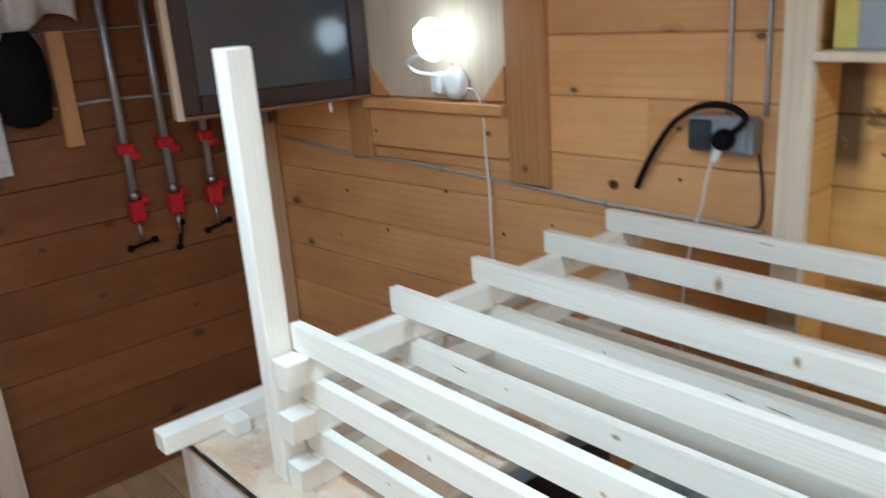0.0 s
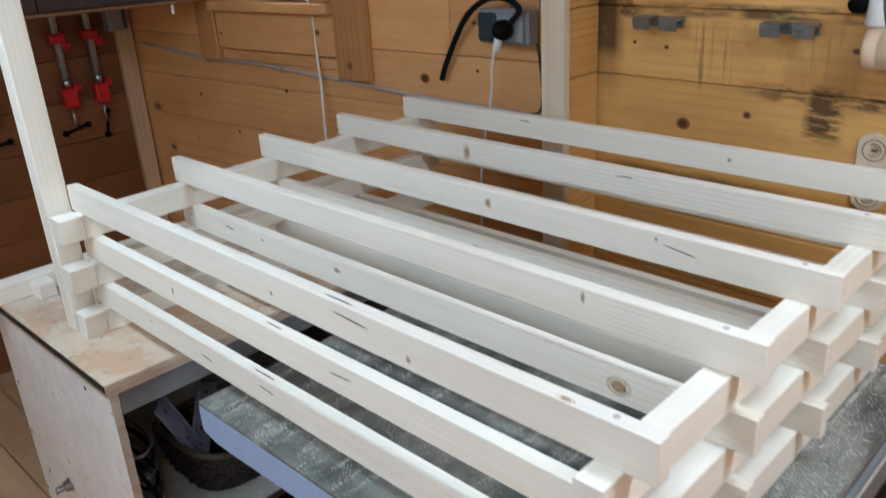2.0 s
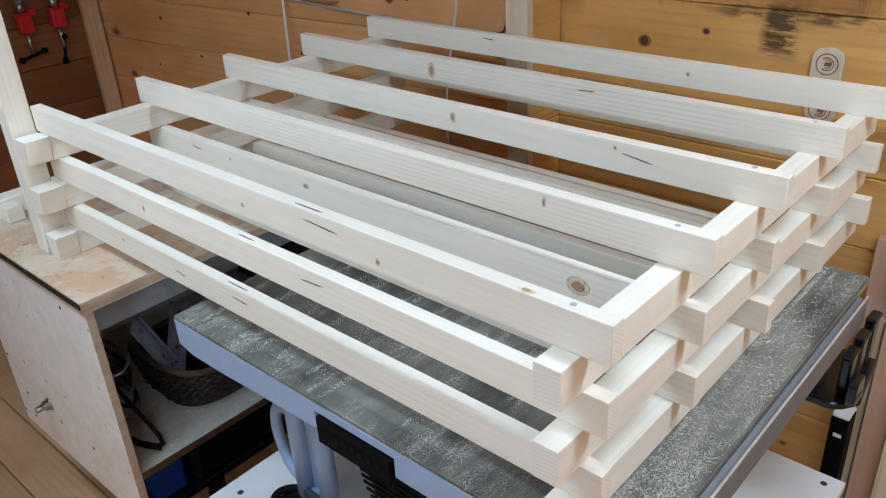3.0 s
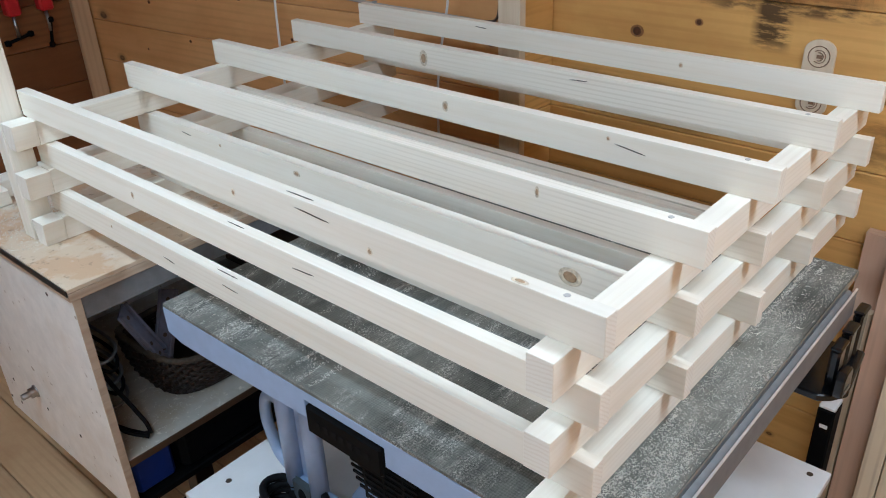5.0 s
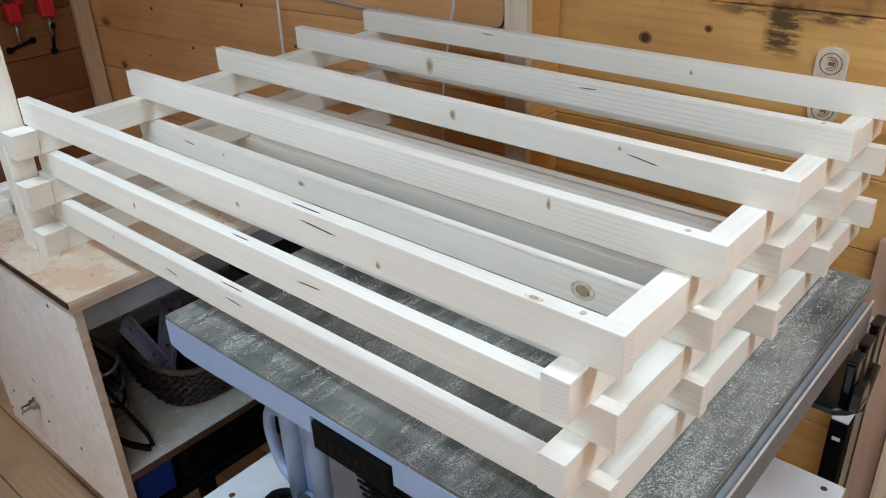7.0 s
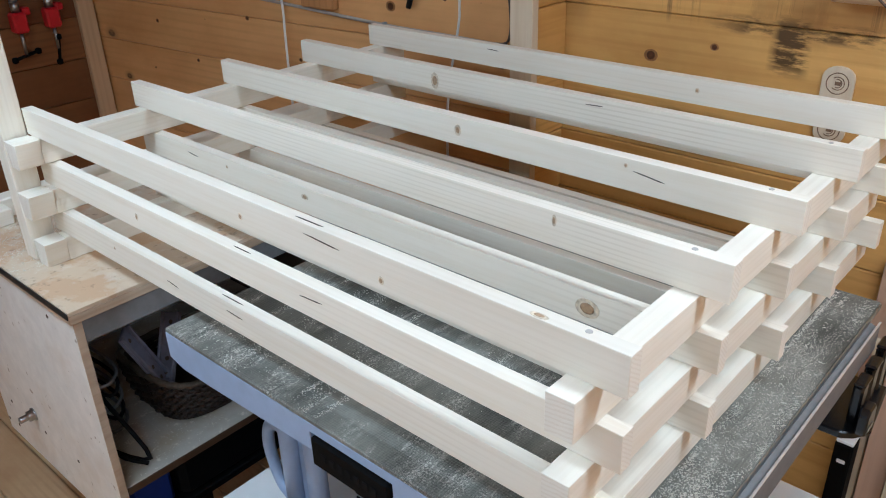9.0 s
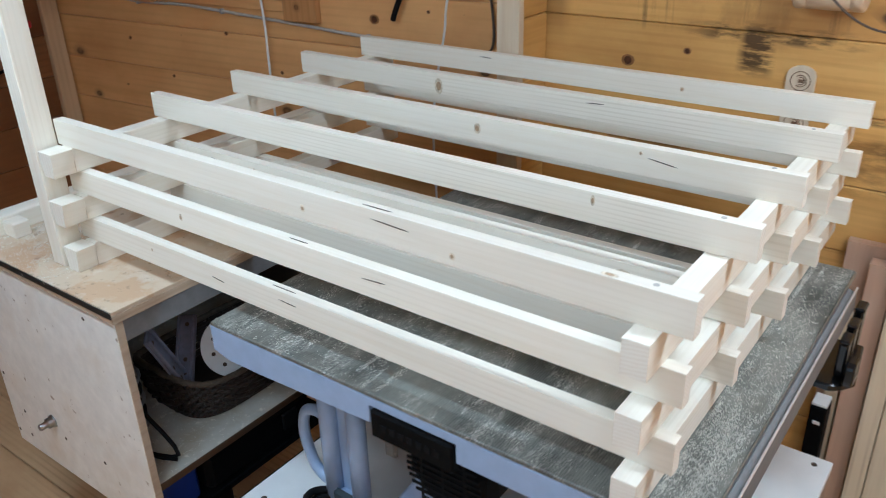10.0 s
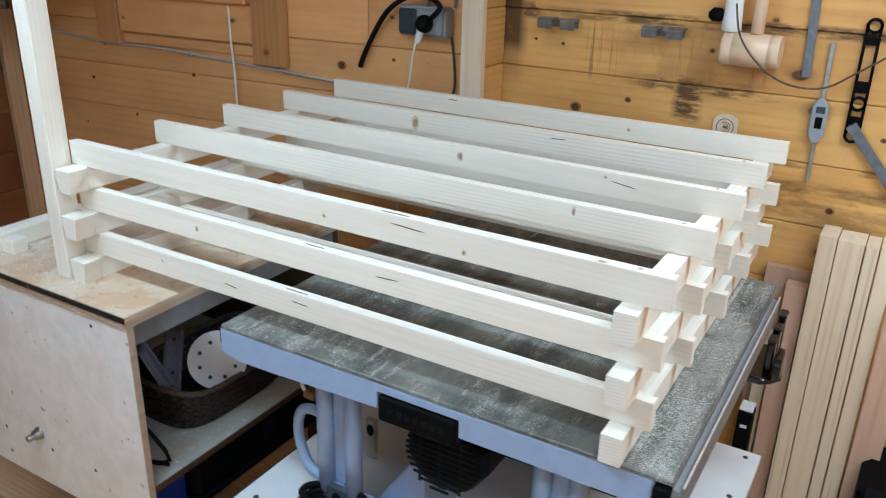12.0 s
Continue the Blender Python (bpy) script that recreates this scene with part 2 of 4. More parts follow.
DARK_PL = plain("slate_plastic", (0.035, 0.05, 0.06), 0.4, 0, 0.05, 30.0, 0.02)
# Brown of the shelf edge, also the painted shade of the cabinet's back.
SHADE_BROWN = wood("shade_brown_board", (0.07, 0.04, 0.022), (0.045, 0.025, 0.014), "z", None, 0.6, 20.0)
DARK_WOOD = wood("dark_stained_wood", (0.030, 0.012, 0.008), (0.018, 0.007, 0.005), "z", None, 0.45, 30.0)
BROWN_W = wood("brown_stained_strip", (0.20, 0.095, 0.04), (0.13, 0.06, 0.025), "x", None, 0.45, 30.0)
BASKET_RIM = plain("straw_rim", (0.095, 0.072, 0.052), 0.6, 0, 0.4, 120.0, 0.4)
CLAMP_GREY = plain("lilac_grey_casting", (0.18, 0.178, 0.235), 0.5, 0, 0.15, 60.0, 0.1)
BASKET = plain("dark_wicker", (0.026, 0.014, 0.009), 0.6, 0, 0.4, 120.0, 0.4)
LINEN = plain("white_towel", (0.62, 0.61, 0.60), 0.9, 0, 0.12, 70.0, 0.4)
BLUE_BIN = plain("blue_plastic", (0.01, 0.03, 0.20), 0.4, 0, 0.1, 30.0, 0.03)
MALLET = wood("turned_beech", (0.76, 0.58, 0.40), (0.68, 0.49, 0.32), "y", None, 0.35, 50.0)
KNOT_RIM = plain("knot_rim", (0.74, 0.63, 0.47), 0.5, 0, 0.3, 150.0, 0.1)
KNOT = plain("knot_wood", (0.46, 0.31, 0.18), 0.5, 0, 0.3, 150.0, 0.1)
STAMP = plain("branded_stamp", (0.24, 0.145, 0.085), 0.6, 0, 0.3, 150.0, 0.1)
CRACK = plain("resin_crack", (0.07, 0.045, 0.03), 0.6, 0, 0.3, 150.0, 0.1)
SEAM = plain("joint_dark", (0.03, 0.015, 0.008), 0.8, 0, 0.3, 60.0, 0.1)
CARTON = plain("printed_carton", (0.60, 0.52, 0.12), 0.5, 0, 0.1, 30.0, 0.02)


def cast_table():
    """Grey cast table with a fine rough grain and sawdust lying on it in drifts."""
    m, nodes, links, b = mat("cast_saw_table", 0.5, 0.0)
    vec, _ = coords(nodes, links, (1, 1, 1))
    fine = noise_node(nodes, links, vec, 420.0, 3.0, 0.7)
    r = ramp_node(nodes, [(0.35, (0.018, 0.019, 0.016)), (0.7, (0.13, 0.132, 0.115))])
    links.new(fine, r.inputs[0])
    rib = nodes.new("ShaderNodeTexChecker")
    rib.inputs["Scale"].default_value = 330.0
    rot = nodes.new("ShaderNodeMapping")
    rot.inputs["Rotation"].default_value = (0, 0, radians(45))
    links.new(vec, rot.inputs[0])
    links.new(rot.outputs[0], rib.inputs["Vector"])
    ribbed = mix_col(nodes, links, 0.45, r.outputs[0], mix_col(nodes, links, rib.outputs["Fac"], (0.022, 0.023, 0.020), (0.12, 0.122, 0.108)))
    smear = nodes.new("ShaderNodeMapping")
    smear.inputs["Scale"].default_value = (0.45, 1.0, 1.0)
    links.new(vec, smear.inputs[0])
    drift = noise_node(nodes, links, smear.outputs[0], 16.0, 7.0, 0.7)
    haze = noise_node(nodes, links, smear.outputs[0], 7.0, 7.0, 0.68)
    hz = ramp_node(nodes, [(0.38, (0, 0, 0)), (0.68, (0.62, 0.62, 0.62))])
    links.new(haze, hz.inputs[0])
    ribbed = mix_col(nodes, links, hz.outputs[0], ribbed, (0.36, 0.355, 0.31))
    dr = ramp_node(nodes, [(0.47, (0, 0, 0)), (0.66, (0.8, 0.8, 0.8))])
    links.new(drift, dr.inputs[0])
    chip = noise_node(nodes, links, vec, 300.0, 4.0, 0.8)
    cr = ramp_node(nodes, [(0.50, (0, 0, 0)), (0.60, (1, 1, 1))])
    links.new(chip, cr.inputs[0])
    mul = nodes.new("ShaderNodeMath")
    mul.operation = "MULTIPLY"
    links.new(dr.outputs[0], mul.inputs[0])
    links.new(cr.outputs[0], mul.inputs[1])
    dusty = mix_col(nodes, links, mul.outputs[0], ribbed, (0.68, 0.65, 0.58))
    for turn, scale in ((15, 130.0), (-35, 170.0), (70, 150.0)):
        mp = nodes.new("ShaderNodeMapping")
        mp.inputs["Rotation"].default_value, mp.inputs["Scale"].default_value = (0, 0, radians(turn)), (0.22, 1.0, 1.0)
        links.new(vec, mp.inputs[0])
        fibre = noise_node(nodes, links, mp.outputs[0], scale, 2.0, 0.5)
        fr = ramp_node(nodes, [(0.60, (0, 0, 0)), (0.68, (0.4, 0.4, 0.4))])
        links.new(fibre, fr.inputs[0])
        on = nodes.new("ShaderNodeMath")
        on.operation = "MULTIPLY"
        links.new(fr.outputs[0], on.inputs[0])
        links.new(dr.outputs[0], on.inputs[1])
        dusty = mix_col(nodes, links, on.outputs[0], dusty, (0.70, 0.67, 0.60))
    links.new(dusty, b.inputs["Base Color"])
    bump(nodes, links, b, fine, 0.35, 0.001)
    return m


TABLE = cast_table()


def stained_log(name, boxes):
    """Varnished log wood with dark water and soot stains in stretches of the wall (y from, to, z from, to, threshold, grain in y and z, strength)."""
    m = wood(name, LOG_L2, LOG_D2, "y", LOG_K, 0.40, 22.0, (0.0, 3.6, 5.6), 0.085, rings=0.30, ring_scale=15.0, blotch=0.5)
    nodes, links = m.node_tree.nodes, m.node_tree.links
    b = nodes["Principled BSDF"]
    old = b.inputs["Base Color"].links[0].from_socket
    geo, sep = nodes.new("ShaderNodeNewGeometry"), nodes.new("ShaderNodeSeparateXYZ")
    links.new(geo.outputs["Position"], sep.inputs[0])
    total = None
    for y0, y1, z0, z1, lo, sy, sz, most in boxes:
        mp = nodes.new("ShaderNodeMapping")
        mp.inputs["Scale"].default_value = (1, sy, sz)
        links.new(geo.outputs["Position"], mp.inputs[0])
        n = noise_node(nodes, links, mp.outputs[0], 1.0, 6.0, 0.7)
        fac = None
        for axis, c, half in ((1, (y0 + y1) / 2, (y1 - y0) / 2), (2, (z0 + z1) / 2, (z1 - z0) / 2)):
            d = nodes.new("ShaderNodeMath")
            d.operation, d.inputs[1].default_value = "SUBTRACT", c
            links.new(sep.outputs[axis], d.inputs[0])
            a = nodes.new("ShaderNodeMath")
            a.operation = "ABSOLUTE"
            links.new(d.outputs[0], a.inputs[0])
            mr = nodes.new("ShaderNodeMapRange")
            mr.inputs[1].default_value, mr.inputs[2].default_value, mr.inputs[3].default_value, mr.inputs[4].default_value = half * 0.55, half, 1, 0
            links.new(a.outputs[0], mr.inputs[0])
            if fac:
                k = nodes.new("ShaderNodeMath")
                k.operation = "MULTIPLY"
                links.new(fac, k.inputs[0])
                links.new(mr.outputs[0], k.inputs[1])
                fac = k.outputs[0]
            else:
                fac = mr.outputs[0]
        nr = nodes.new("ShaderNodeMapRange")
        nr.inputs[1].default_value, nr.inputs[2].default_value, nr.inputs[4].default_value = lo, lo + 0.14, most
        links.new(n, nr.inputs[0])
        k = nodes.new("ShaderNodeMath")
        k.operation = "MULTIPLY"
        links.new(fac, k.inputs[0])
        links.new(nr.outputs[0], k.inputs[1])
        if total:
            mx = nodes.new("ShaderNodeMath")
            mx.operation = "MAXIMUM"
            links.new(total, mx.inputs[0])
            links.new(k.outputs[0], mx.inputs[1])
            total = mx.outputs[0]
        else:
            total = k.outputs[0]
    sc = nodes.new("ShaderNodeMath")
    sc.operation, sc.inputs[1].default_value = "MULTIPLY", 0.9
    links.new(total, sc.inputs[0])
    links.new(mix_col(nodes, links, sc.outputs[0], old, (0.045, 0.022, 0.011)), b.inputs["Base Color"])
    return m


LOG_L2, LOG_D2 = (0.78, 0.465, 0.145), (0.54, 0.265, 0.062)
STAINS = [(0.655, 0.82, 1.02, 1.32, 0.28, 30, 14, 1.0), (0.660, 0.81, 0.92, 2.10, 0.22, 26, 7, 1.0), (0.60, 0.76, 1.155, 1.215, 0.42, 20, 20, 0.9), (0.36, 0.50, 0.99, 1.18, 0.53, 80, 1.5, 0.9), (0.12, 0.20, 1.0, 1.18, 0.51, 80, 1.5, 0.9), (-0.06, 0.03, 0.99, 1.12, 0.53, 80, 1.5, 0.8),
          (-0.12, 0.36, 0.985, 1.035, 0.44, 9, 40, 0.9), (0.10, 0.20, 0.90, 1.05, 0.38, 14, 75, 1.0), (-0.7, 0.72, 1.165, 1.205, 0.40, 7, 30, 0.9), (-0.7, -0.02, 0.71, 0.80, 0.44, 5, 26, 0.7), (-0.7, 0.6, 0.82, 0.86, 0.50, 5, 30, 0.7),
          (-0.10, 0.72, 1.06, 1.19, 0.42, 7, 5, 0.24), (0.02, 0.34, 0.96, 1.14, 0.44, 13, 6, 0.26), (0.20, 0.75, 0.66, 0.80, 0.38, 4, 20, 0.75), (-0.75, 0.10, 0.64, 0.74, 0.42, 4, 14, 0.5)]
LOG_STUB = wood("varnished_log_stub", LOG_L2, LOG_D2, "x", None, 0.40, 22.0, rings=0.5, ring_scale=20.0, blotch=0.4)
LOG_STAIN = stained_log("stained_log_y", STAINS)


def glass():
    m, nodes, links, b = mat("dark_window_glass", 0.14)
    b.inputs["Base Color"].default_value = (0.05, 0.065, 0.075, 1)
    b.inputs["IOR"].default_value = 1.5
    return m


GLASS = glass()


def glow(name, colour, strength):
    m, nodes, links, b = mat(name)
    b.inputs["Emission Color"].default_value = (*colour, 1)
    b.inputs["Emission Strength"].default_value = strength
    return m


GLOW = glow("lit_bulb", (1.0, 0.97, 0.92), 7.0)
TUBE = glow("lit_diffuser", (1.0, 0.96, 0.9), 6.0)


# ---- mesh helpers ----
def block(bm, x0, x1, y0, y1, z0, z1, bevel=0.0015, m=None):
    verts = [bm.verts.new((x, y, z)) for x in (x0, x1) for y in (y0, y1) for z in (z0, z1)]
    faces = [bm.faces.new([verts[i] for i in f]) for f in ((0, 1, 3, 2), (4, 6, 7, 5), (0, 4, 5, 1), (2, 3, 7, 6), (0, 2, 6, 4), (1, 5, 7, 3))]
    if bevel:
        edges = list({e for f in faces for e in f.edges})
        out = bmesh.ops.bevel(bm, geom=edges, offset=bevel, segments=1, affect="EDGES")
        verts = list({v for f in out["faces"] for v in f.verts} | {v for v in verts if v.is_valid})
    if m:
        bmesh.ops.transform(bm, matrix=m, verts=[v for v in verts if v.is_valid])
    return bm


def sweep(bm, points, radius, sides=8, smooth=4, closed=False):
    """A tube along a smoothed line."""
    pts = [Vector(p) for p in points]
    if smooth > 1 and len(pts) > 2:
        fine = []
        n = len(pts)
        for i in range(n if closed else n - 1):
            p0, p1, p2, p3 = (pts[(i + k) % n] if closed else pts[min(max(i + k, 0), n - 1)] for k in (-1, 0, 1, 2))
            for s in range(smooth):
                t = s / smooth
                fine.append(0.5 * (2 * p1 + (p2 - p0) * t + (2 * p0 - 5 * p1 + 4 * p2 - p3) * t * t + (3 * p1 - p0 - 3 * p2 + p3) * t ** 3))
        pts = fine if closed else fine + [pts[-1]]
    rings, n = [], len(pts)
    side = None
    for i, p in enumerate(pts):
        d = (pts[(i + 1) % n] - pts[i - 1]) if closed else (pts[min(i + 1, n - 1)] - pts[max(i - 1, 0)])
        d.normalize()
        if side is None:
            side = d.orthogonal().normalized()
        side = (side - d * side.dot(d)).normalized()
        up = d.cross(side)
        rings.append([bm.verts.new(p + radius * (math.cos(a) * side + math.sin(a) * up)) for a in (2 * math.pi * k / sides for k in range(sides))])
    for i in range(n if closed else n - 1):
        a, b = rings[i], rings[(i + 1) % n]
        for k in range(sides):
            bm.faces.new((a[k], a[(k + 1) % sides], b[(k + 1) % sides], b[k])).smooth = True
    if not closed:
        bm.faces.new(rings[0][::-1])
        bm.faces.new(rings[-1])
    return bm


def lathe(bm, profile, m=None, sides=24, cap=True):
    """Turns (radius, height) pairs round z."""
    rings = [[bm.verts.new((r * math.cos(a), r * math.sin(a), h)) for a in (2 * math.pi * k / sides for k in range(sides))] for r, h in profile]
    for a, b in zip(rings, rings[1:]):
        for k in range(sides):
            bm.faces.new((a[k], a[(k + 1) % sides], b[(k + 1) % sides], b[k])).smooth = True
    if cap:
        bm.faces.new(rings[0][::-1])
        bm.faces.new(rings[-1])
    if m:
        bmesh.ops.transform(bm, matrix=m, verts=[v for r in rings for v in r])
    return bm


def prism(bm, outline, axis, a, b, bevel=0.0):
    """An outline in the two other axes, drawn out from a to b along an axis."""
    def at(u, v, w):
        return {"x": (w, u, v), "y": (u, w, v), "z": (u, v, w)}[axis]
    lo = [bm.verts.new(at(u, v, a)) for u, v in outline]
    hi = [bm.verts.new(at(u, v, b)) for u, v in outline]
    fs = [bm.faces.new(lo), bm.faces.new(hi[::-1])]
    n = len(outline)
    for k in range(n):
        fs.append(bm.faces.new((lo[k], hi[k], hi[(k + 1) % n], lo[(k + 1) % n])))
    bmesh.ops.recalc_face_normals(bm, faces=fs)
    if bevel:
        bmesh.ops.bevel(bm, geom=list({e for f in fs for e in f.edges}), offset=bevel, segments=1, affect="EDGES")
    return bm


def part(name, bm, material, parent=None, label=""):
    bmesh.ops.recalc_face_normals(bm, faces=bm.faces)
    me = bpy.data.meshes.new(name)
    bm.to_mesh(me)
    bm.free()
    me.materials.append(material)
    ob = new(name, me)
    if parent:
        ob.parent = parent
        top = parent
        while top.parent:
            top = top.parent
        ob.matrix_parent_inverse = Matrix.Translation(-top.location) if parent is top else Matrix.Identity(4)
    if label:
        ob["label"] = label
    return ob


def end_grain(ob, axis, material):
    """Cut ends across an axis take the end-grain material."""
    ob.data.materials.append(material)
    for f in ob.data.polygons:
        if abs(f.normal["xyz".index(axis)]) > 0.95:
            f.material_index = 1
    return ob


def thing(name, base, label, category, group="", kind=""):
    ob = new(name)
    ob.location = base
    ob.empty_display_size = 0.05
    return tagged(ob, label, category, group, kind)


def B(*a, **k):
    return block(bmesh.new(), *a, **k)


# ---- the room ----
WALL_X = 1.93
LEFT_Y = 3.0
PITCH = 0.173
TH = 0.07


def left_x(y):
    """The wall beside the window stands slightly askew to the bench."""
    return 1.90 - 0.077 * (y - 0.80)


def log_mesh(length, height=PITCH):
    """One wall board along y, from 0 to length, its face at x = 0."""
    bm = bmesh.new()
    e = 0.0035
    outline = [(0, e), (0, height - e), (e, height - 0.0008), (TH, height - 0.0008), (TH, 0.0008), (e, 0.0008)]
    prism(bm, outline, "y", 0, length)
    bmesh.ops.recalc_face_normals(bm, faces=bm.faces)
    me = bpy.data.meshes.new("log")
    bm.to_mesh(me)
    bm.free()
    return me


def log_wall(name, label, seam, material, place, length, joints=()):
    """Boards stacked from the floor to the ceiling; joints: (row, distance) of a butt joint."""
    wall = thing(name, place.translation, label, "wall", kind="structure")
    turn = place.to_3x3().to_4x4()
    z = seam
    while z > FLOOR:
        z -= PITCH
    shared = {}
    n = 0
    while z < CEIL:
        cuts = [0.0] + [d for r, d in joints if r == n] + [length]
        for a, b in zip(cuts, cuts[1:]):
            key = round(b - a, 3)
            if key not in shared:
                shared[key] = log_mesh(b - a - (0.002 if len(cuts) > 2 else 0))
                shared[key].materials.append(material)
            ob = new("log", shared[key])
            ob.parent = wall
            ob.matrix_basis = turn @ Matrix.Translation((0, a, z))
        z += PITCH
        n += 1
    return wall


floor = thing("floor", (0, 0, FLOOR), "worn floorboards dusted with sawdust", "floor", kind="structure")
part("underlay", B(-1.5, 2.0, -2.3, 3.1, FLOOR - 0.08, FLOOR - 0.022, 0), SEAM, floor)
for i in range(24):
    part("floorboard", B(-1.45 + i * 0.142, -1.45 + i * 0.142 + 0.139, -2.25, 3.0, FLOOR - 0.022, FLOOR, 0.002), FLOOR_W, floor)

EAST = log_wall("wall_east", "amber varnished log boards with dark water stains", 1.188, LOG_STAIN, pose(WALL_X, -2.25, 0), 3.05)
ang = math.degrees(math.atan(0.077))
WINDOW_WALL = log_wall("wall_window", "amber varnished log boards around a window", 1.207, LOG_W, pose(left_x(0.75), 0.75, 0, 0, 0, ang), 2.30, ((8, 0.47), (10, 1.1)))
# These boards take the darkened log colour in place of real shade.
log_wall("wall_north", "varnished log boards hung with clamps, shade put into their dark colour", 0.955, LOG_SHADED, pose(2.1, LEFT_Y, 0, 0, 0, 90), 3.6)
log_wall("wall_south", "amber varnished log boards", 1.188, LOG_W, pose(-1.5, -2.25, 0, 0, 0, -90), 3.6)

def wall_knot(wall, x, y, z, r, turn=0.0):
    m = Matrix.Translation((x, y, z)) @ Matrix.Rotation(radians(turn), 4, "Z") @ Matrix.Rotation(radians(-90), 4, "Y")
    ring = part("knot", lathe(bmesh.new(), [(r * 1.25, 0.0), (r * 1.15, 0.0006)], m @ Matrix.Diagonal((0.9, 1.1, 1, 1)), 14), KNOT_RING, wall)
    part("heart", lathe(bmesh.new(), [(r * 0.85, 0.0006), (r * 0.75, 0.0012)], m @ Matrix.Diagonal((0.95, 1.0, 1, 1)), 12), KNOT_DARK, ring)


for y, z, r in ((0.486, 0.91, 0.014), (0.324, 0.951, 0.008), (0.542, 1.094, 0.005), (0.101, 1.114, 0.006), (0.632, 1.101, 0.004), (-0.36, 0.93, 0.006), (-0.27, 0.72, 0.009)):
    wall_knot(EAST, WALL_X, y, z, r)
for y, z, r in ((1.328, 0.957, 0.014), (2.004, 0.857, 0.007), (2.55, 0.796, 0.007), (2.327, 0.666, 0.006), (1.121, 0.994, 0.005), (1.75, 0.74, 0.006), (1.55, 0.80, 0.004), (2.62, 0.60, 0.004)):
    wall_knot(WINDOW_WALL, left_x(y) - 0.0005, y, z, r, ang)

west = thing("wall_west", (-1.43, 0, FLOOR), "amber boarded wall with a window opening", "wall", kind="structure")
for y0, y1, z0, z1 in ((-2.35, -0.7, FLOOR, CEIL), (0.7, 3.1, FLOOR, CEIL), (-0.7, 0.7, FLOOR, 0.8), (-0.7, 0.7, 1.7, CEIL)):
    part("panel", B(-1.5, -1.43, y0, y1, z0, z1, 0), LOG_W, west)

bm = bmesh.new()
for i in range(26):
    block(bm, -1.5, 2.0, -2.35 + i * 0.21, -2.35 + i * 0.21 + 0.208, CEIL, CEIL + 0.02, 0.003)
tagged(part("ceiling", bm, LOG_X), "boarded timber ceiling", "ceiling", kind="structure")

# Out-of-view fittings for the lamps, the added fill included.
for lx, ly, watts, tint in LAMPS:
    lamp = thing("ceiling_light", (lx, ly, CEIL), "unseen long white batten light on the ceiling", "lamp", "ceiling lights")
    part("housing", B(lx - 0.08, lx + 0.08, ly - 0.62, ly + 0.62, CEIL - 0.05, CEIL - 0.001, 0.004), WHITE_PL, lamp)
    part("diffuser", B(lx - 0.065, lx + 0.065, ly - 0.60, ly + 0.60, CEIL - 0.09, CEIL - 0.05, 0.01), TUBE, lamp)

# stub of a cross wall with a pale post planted on its end
stub = thing("wall_stub", (1.86, 0.77, FLOOR), "short log wall end faced by a pale post", "wall", kind="structure")
z = 1.19 - 9 * PITCH
while z < CEIL:
    part("log", B(1.795, WALL_X - 0.002, 0.738, 0.80, max(z, FLOOR) + 0.001, min(z + PITCH, CEIL) - 0.001, 0.004), LOG_STUB, stub)
    z += PITCH
part("post", B(1.768, 1.795, 0.734, 0.805, FLOOR, CEIL, 0.002), POST_Z, stub, "pale sawn post")

# corner board in the far corner
tagged(part("corner_trim", B(1.650, 1.722, LEFT_Y - 0.03, LEFT_Y - 0.001, FLOOR, CEIL, 0.003), TRIM_PALE), "amber corner board", "trim", kind="structure")


# ---- the window with its open sash ----
def on_wall(y0, y1, z0, z1, d0, d1, bevel=0.003):
    """A block on the askew wall: along it from y0 to y1, standing d0 to d1 proud of it."""
    m = Matrix.Translation((left_x(0.75), 0.75, 0)) @ Matrix.Rotation(radians(ang), 4, "Z")
    c = math.cos(radians(ang))
    return block(bmesh.new(), -d1, -d0, (y0 - 0.75) / c, (y1 - 0.75) / c, z0, z1, bevel, m)


window = thing("window_1", (left_x(2.0), 2.0, 0.95), "boarded window with amber surround and raised sill", "window", kind="structure")
part("window_frame", on_wall(1.545, 1.69, 0.93, 1.90, 0.001, 0.03), TRIM_Z, window)
part("window_frame", on_wall(2.345, 2.46, 0.95, 1.90, 0.001, 0.03), TRIM_Z, window)
part("apron", on_wall(1.695, 2.34, 1.0, 1.14, 0.002, 0.024), LOG_W, window)
part("window_sill", on_wall(1.692, 2.343, 1.14, 1.176, 0.002, 0.055), LOG_W, window)
part("window_frame", on_wall(1.695, 2.34, 0.955, 0.992, 0.002, 0.012), LOG_W, window)
part("window_board", on_wall(1.695, 2.34, 1.18, 1.90, 0.002, 0.012), POST_Z, window, "pale board across the opening")
for yy, sg in ((1.72, 1), (2.30, -1)):
    bmt = bmesh.new()
    c, m = math.cos(radians(ang)), Matrix.Translation((left_x(0.75), 0.75, 0)) @ Matrix.Rotation(radians(ang), 4, "Z")
    prism(bmt, [((yy - 0.75) / c - sg * 0.02, 1.182), ((yy - 0.75) / c + sg * 0.07, 1.182), ((yy - 0.75) / c - sg * 0.02, 1.29)], "x", -0.024, -0.013)
    bmesh.ops.transform(bmt, matrix=m, verts=bmt.verts)
    part("corner_block", bmt, TRIM_Z, window)

# sash swung inwards: local u runs from the hinge to the free edge
sash = thing("window_sash", (1.755, 2.35, 1.19), "dark brown window sash swung open, dusky glass", "window sash")
SM = pose(1.755, 2.33, 1.19, 0, 0, 167)


